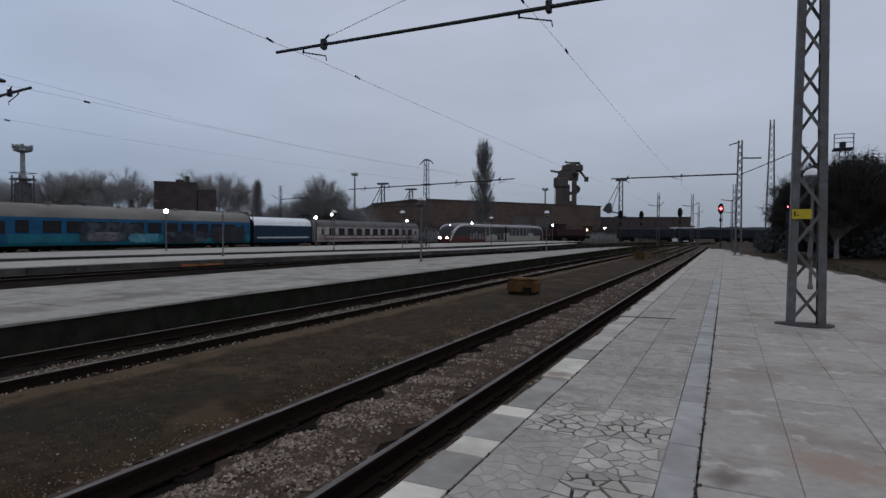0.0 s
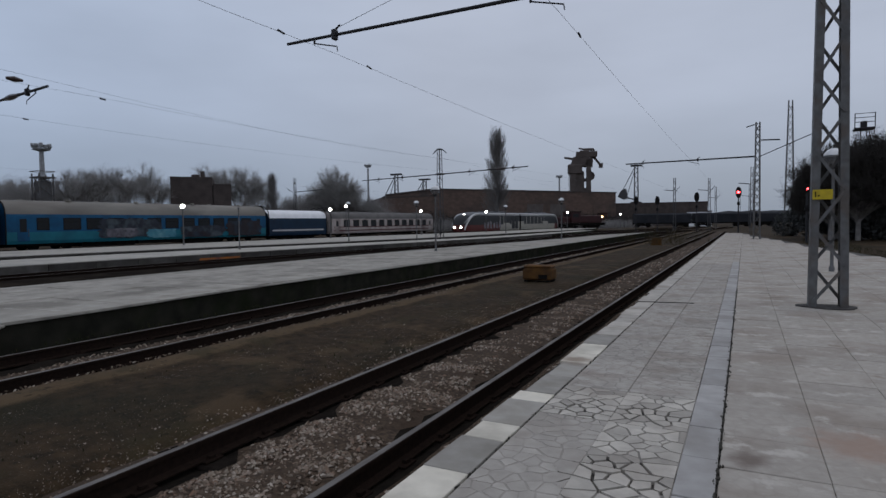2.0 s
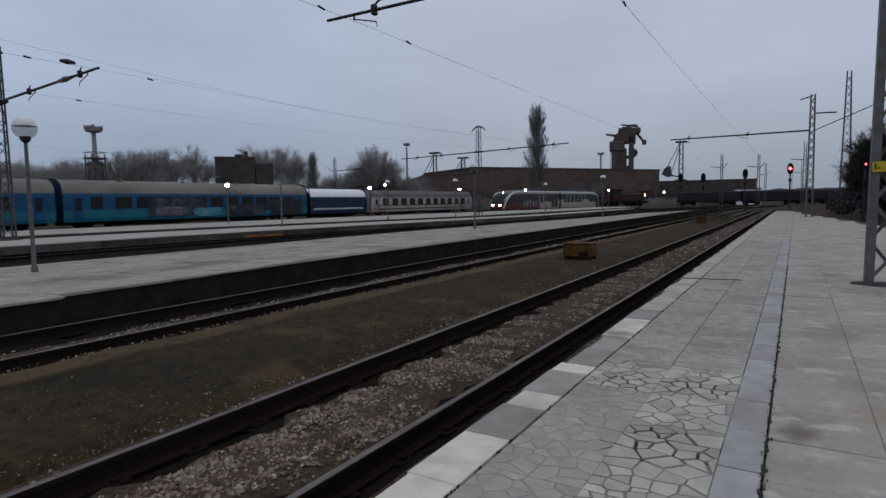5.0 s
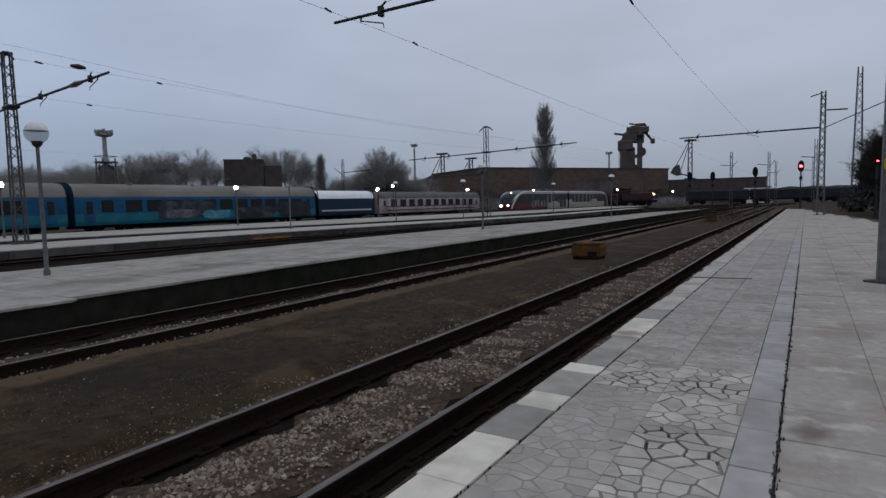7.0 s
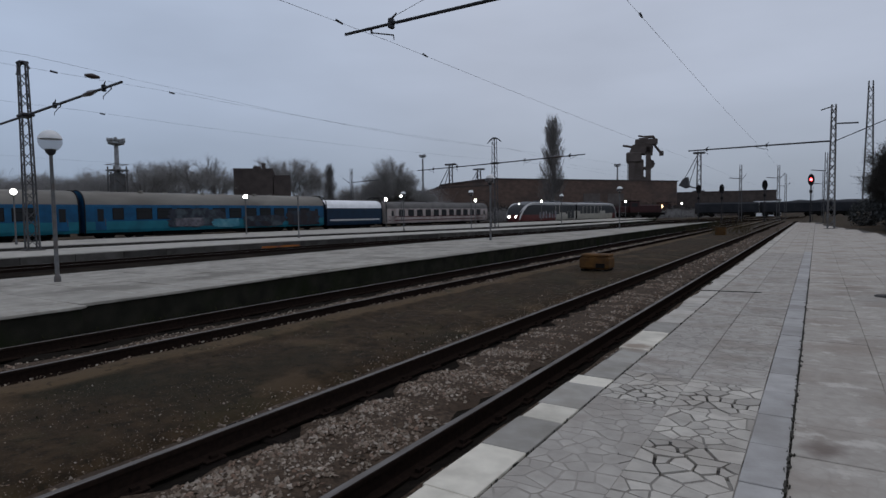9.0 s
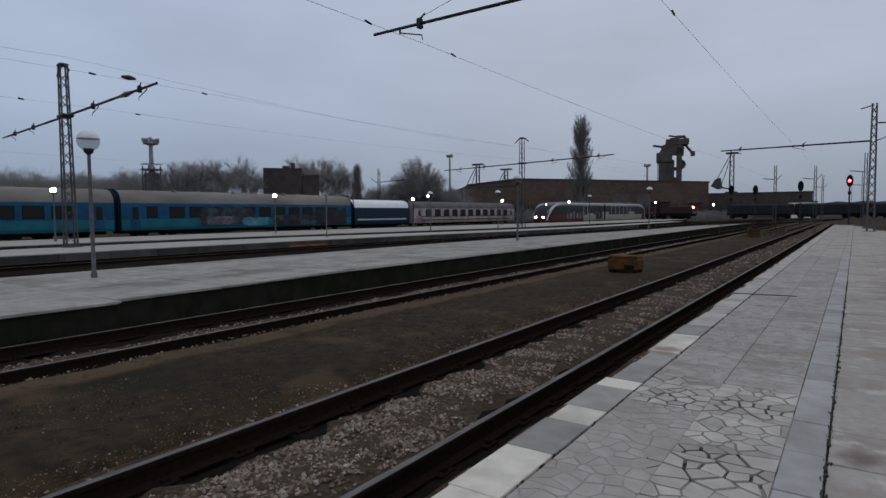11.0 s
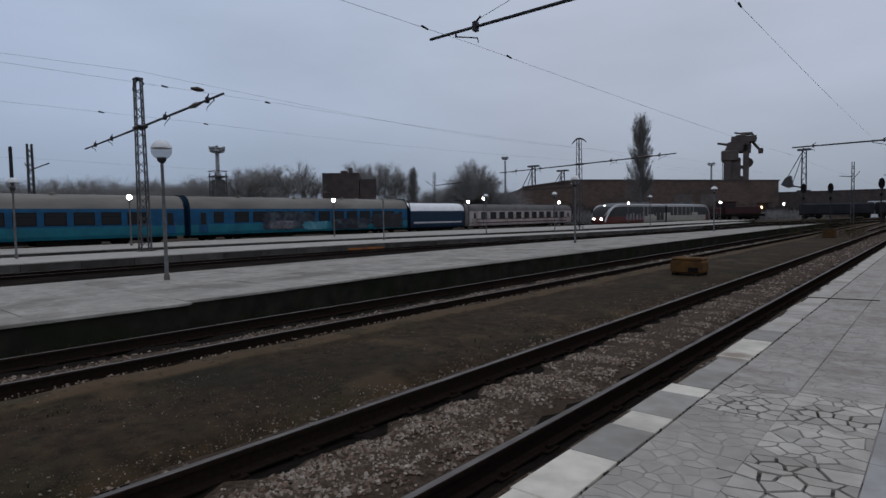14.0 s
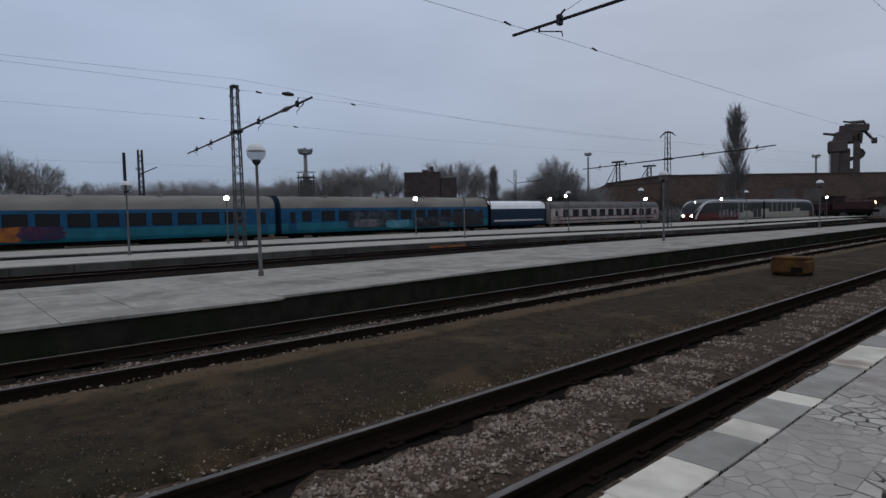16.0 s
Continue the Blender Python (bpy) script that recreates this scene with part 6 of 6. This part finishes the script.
thicket("undergrowth", "tangle of leafless bushes behind the coaches",
        [((-118, -10), (-98, 58), 10.6, 7500), ((-98, 58), (-72, 112), 9.2, 2700), ((-66, 108), (-40, 122), 3.2, 900), ((-110, 60), (-88, 95), 6.5, 900), ((-40, 122), (-22, 165), 2.4, 600)], M_TWIG, 3, 0.022)
thicket("brambles", "dark brambles along the factory wall", [((-70, 112), (-46, 136), 4.4, 1300), ((-46, 136), (-30, 168), 4.0, 1300)], M_DARKTWIG, 5, 0.04)
thicket("dry_weeds", "dry brown weeds beside the rails and boxes", [((-6.2, 46.0), (-5.2, 48.0), 0.8, 50)], M_DRY, 9, 0.012)

# ---- ground cover ----
def tufts(name, label, areas, mat, seed):
    rng = np.random.default_rng(seed)
    s = Shape()
    for x0, x1, y0, y1, z, count, h in areas:
        for _ in range(count):
            x, y = rng.uniform(x0, x1), rng.uniform(y0, y1)
            for k in range(4):
                a = rng.uniform(0, 6.28)
                w, l = rng.uniform(0.004, 0.008), h * rng.uniform(0.4, 1.2)
                dx, dy = math.cos(a), math.sin(a)
                tip = (x + dx * l * 0.7, y + dy * l * 0.7, z + l)
                s.add([(x - dy * w, y + dx * w, z - 0.02), (x + dy * w, y - dx * w, z - 0.02), tip], [(0, 1, 2)])
    return solid(name, s, mat, label, "weeds", "stuff")


tufts("low_weeds", "sparse low weeds on dark soil", [(-6.8, -4.6, -3, 24, -0.42, 700, 0.02), (-1.95, -1.72, 1.5, 14, -0.43, 160, 0.07), (-10.1, -9.6, -4, 20, -0.40, 500, 0.06), (-2.2, -1.75, 1.5, 14, -0.44, 220, 0.05), (5.6, 9, 20, 34, -0.42, 1200, 0.10), (4.2, 7, 34, 56, -0.42, 1200, 0.12)], M_WETGRASS, 12)
# ---- paving of the near platform ----
y = -9.0
while y < 1.1:
    for c0, c1 in LEFT + COLS + [(-0.308, -0.100)]:
        if y < 0.6 and c1 < right_edge(y) - 0.1:
            far_slabs.box(c0, c1, y, min(y + 0.581, 1.29), -0.05, rnd.uniform(-0.004, 0.003), 0.004)
    if y < 0.5:
        slab_piece("kerb_stone", -1.69 + rnd.uniform(-0.02, 0.02), -1.403, y, y + 0.576, M_WHITE if rnd.random() < 0.5 else M_KERB, 0.004, 0.3)
    y += 0.584
y, k = 0.928, 0
while y < 69:
    L = rnd.choice((0.34, 0.52, 0.56, 0.60)) if y > 5 else (0.55, 0.56, 0.72, 0.55, 0.34, 0.60, 0.27)[k % 7]
    if k < 12:
        L = (0.272 + 0.62, 0.62, 0.64, 0.56, 0.34, 0.60, 0.26, 0.60, 0.60, 0.45, 0.56, 0.60)[k]
    white = k in (0, 1, 2, 4, 6, 9, 10) or (k > 12 and rnd.random() < 0.85)
    slab_piece("kerb_stone", -1.69 + rnd.uniform(-0.03, 0.03), -1.403, y, y + L - 0.008, (M_WHITE if k < 12 else M_KERBPALE) if white else (M_KERB if k < 12 else M_KERBPALE), 0.002 + rnd.uniform(0, 0.008), 0.3)
    y += L
    k += 1
y = 0.93
while y < 22:
    slab_piece("strip_stone", -0.308, -0.100, y, y + 0.59, M_STRIP, rnd.uniform(0.0, 0.006), 0.3)
    y += 0.6
y = 0.928
while y < 21:
    for c0, c1 in COLS:
        if c1 < right_edge(y) - 0.1 and c0 < 0.42 * max(y, 0) + 1.3:
            slab_piece("slab", c0, c1, y, y + 0.5828, M_SLAB, rnd.uniform(-0.004, 0.004), 0.25)
        elif c1 < right_edge(y) - 0.1:
            far_slabs.box(c0, c1, y, y + 0.58, -0.05, rnd.uniform(-0.004, 0.003), 0.004)
    y += 0.584
yl = 5.182
while yl < y - 0.3:
    for c0, c1 in LEFT:
        slab_piece("slab", c0, c1, yl, yl + 0.58, M_SLABCRAZY, rnd.uniform(-0.003, 0.003), 0.25)
    yl += 0.584
while y < 68.5:
    for c0, c1 in LEFT + COLS + [(-0.308, -0.100)]:
        if c1 < right_edge(y + 0.58) - 0.05:
            far_slabs.box(c0, c1, y, y + 0.5825, -0.05, rnd.uniform(-0.003, 0.002), 0.004)
    y += 0.584
tagged(part("far_paving", far_slabs, M_SLAB, plat), kind="stuff")


def clip(poly, nx_, ny_, c):
    """Keep the side of the polygon with nx*x + ny*y <= c."""
    out = []
    for i, a in enumerate(poly):
        b = poly[(i + 1) % len(poly)]
        da, db = nx_ * a[0] + ny_ * a[1] - c, nx_ * b[0] + ny_ * b[1] - c
        if da <= 0:
            out.append(a)
        if da * db < 0:
            u = da / (da - db)
            out.append((a[0] + (b[0] - a[0]) * u, a[1] + (b[1] - a[1]) * u))
    return out


def bare_patch(x, y):
    """Under 1 where the mortar between the stones is gone."""
    return min(math.hypot((x + 0.62) / 0.30, (y - 3.45) / 0.28), math.hypot((x + 0.95) / 0.34, (y - 4.62) / 0.24), math.hypot((x + 0.52) / 0.20, (y - 4.72) / 0.26)) + 0.35 * noise.noise((x * 6, y * 6, 2))


rng = np.random.default_rng(6)
for x0, x1 in LEFT:
    for y0 in (0.93, 1.9, 2.72, 3.54, 4.36):
        y1 = y0 + (0.81 if y0 > 1 else 0.96)
        skimmed = x0 < -1.0 and y0 < 3.6
        pts = []
        while len(pts) < 34:
            p = rng.uniform((x0, y0), (x1, y1))
            if all((p[0] - q[0]) ** 2 + (p[1] - q[1]) ** 2 > 0.062 ** 2 for q in pts):
                pts.append(p)
            elif rng.random() < 0.01:
                pts.append(p)
        weight = rng.normal(0, 0.0011, len(pts))
        for pi, p in enumerate(pts):
            cell = [(x0, y0), (x1, y0), (x1, y1), (x0, y1)]
            for qi, q in enumerate(pts):
                if qi == pi:
                    continue
                d = q - p
                L = math.hypot(*d)
                gap = 0.003 + 0.007 * rng.random() + (0.004 if bare_patch(p[0], p[1]) < 1.0 else 0.0)
                cell = clip(cell, d[0] / L, d[1] / L, (d[0] * (p[0] + q[0]) + d[1] * (p[1] + q[1]) + weight[pi] - weight[qi]) / 2 / L - gap)
                if len(cell) < 3:
                    break
            if len(cell) < 3:
                continue
            c = np.mean(cell, 0)
            s = Shape().prism([(a - c[0], b - c[1]) for a, b in cell], -0.05, 0.0)
            o = part("paving_stone", s, M_FADED if skimmed else M_CRAZY, plat)
            o.location = (c[0], c[1], rng.uniform(-0.001, 0.001) if skimmed else rng.uniform(0.0, 0.005))

mortar, skim = Shape(), Shape()
for i in range(27):
    for j in range(106):
        x0, y0 = -1.387 + 0.04 * i, 0.94 + 0.04 * j
        cx, cy = x0 + 0.02, y0 + 0.02
        if bare_patch(cx, cy) > 1.0:
            (skim if cx < -0.854 and cy < 4.3 else mortar).box(x0, x0 + 0.0395, y0, y0 + 0.0395, -0.03, -0.0015)
part("mortar", mortar, M_MORTAR, plat)
part("mortar", skim, M_SKIM, plat)

# crumbled joints with a little moss, beside the pale strip and the kerb
rng = np.random.default_rng(19)
crumbs = Shape()
for xj, half, y_end, count in ((-0.094, 0.009, 14.0, 620), (-1.395, 0.004, 12.0, 160)):
    for _ in range(count):
        cx, cy = xj + rng.normal(0, half), 1.0 + (y_end - 1.0) * rng.random() ** 1.6
        r = (0.003 + 0.009 * rng.random() ** 3) * (1.0 if half > 0.006 else 0.7)
        ring = [(cx + r * rng.uniform(0.5, 1.1) * math.cos(a), cy + 3.2 * r * rng.uniform(0.5, 1.2) * math.sin(a)) for a in (0, 1.05, 2.1, 3.14, 4.19, 5.24)]
        crumbs.prism(ring, -0.02, rng.uniform(0.004, 0.007))
tagged(part("crumbled_joint", crumbs, M_CRUMB, plat, "dark crumbled mortar"), kind="stuff")


# the open movement joint across the platform edge
cracks = Shape()
cracks.prism([(-1.70, 11.0), (-0.75, 11.16), (-0.75, 11.19), (-1.70, 11.06)], -0.02, 0.013)
part("movement_joint", cracks, M_CRUMB, plat, "dark open joint in the paving")
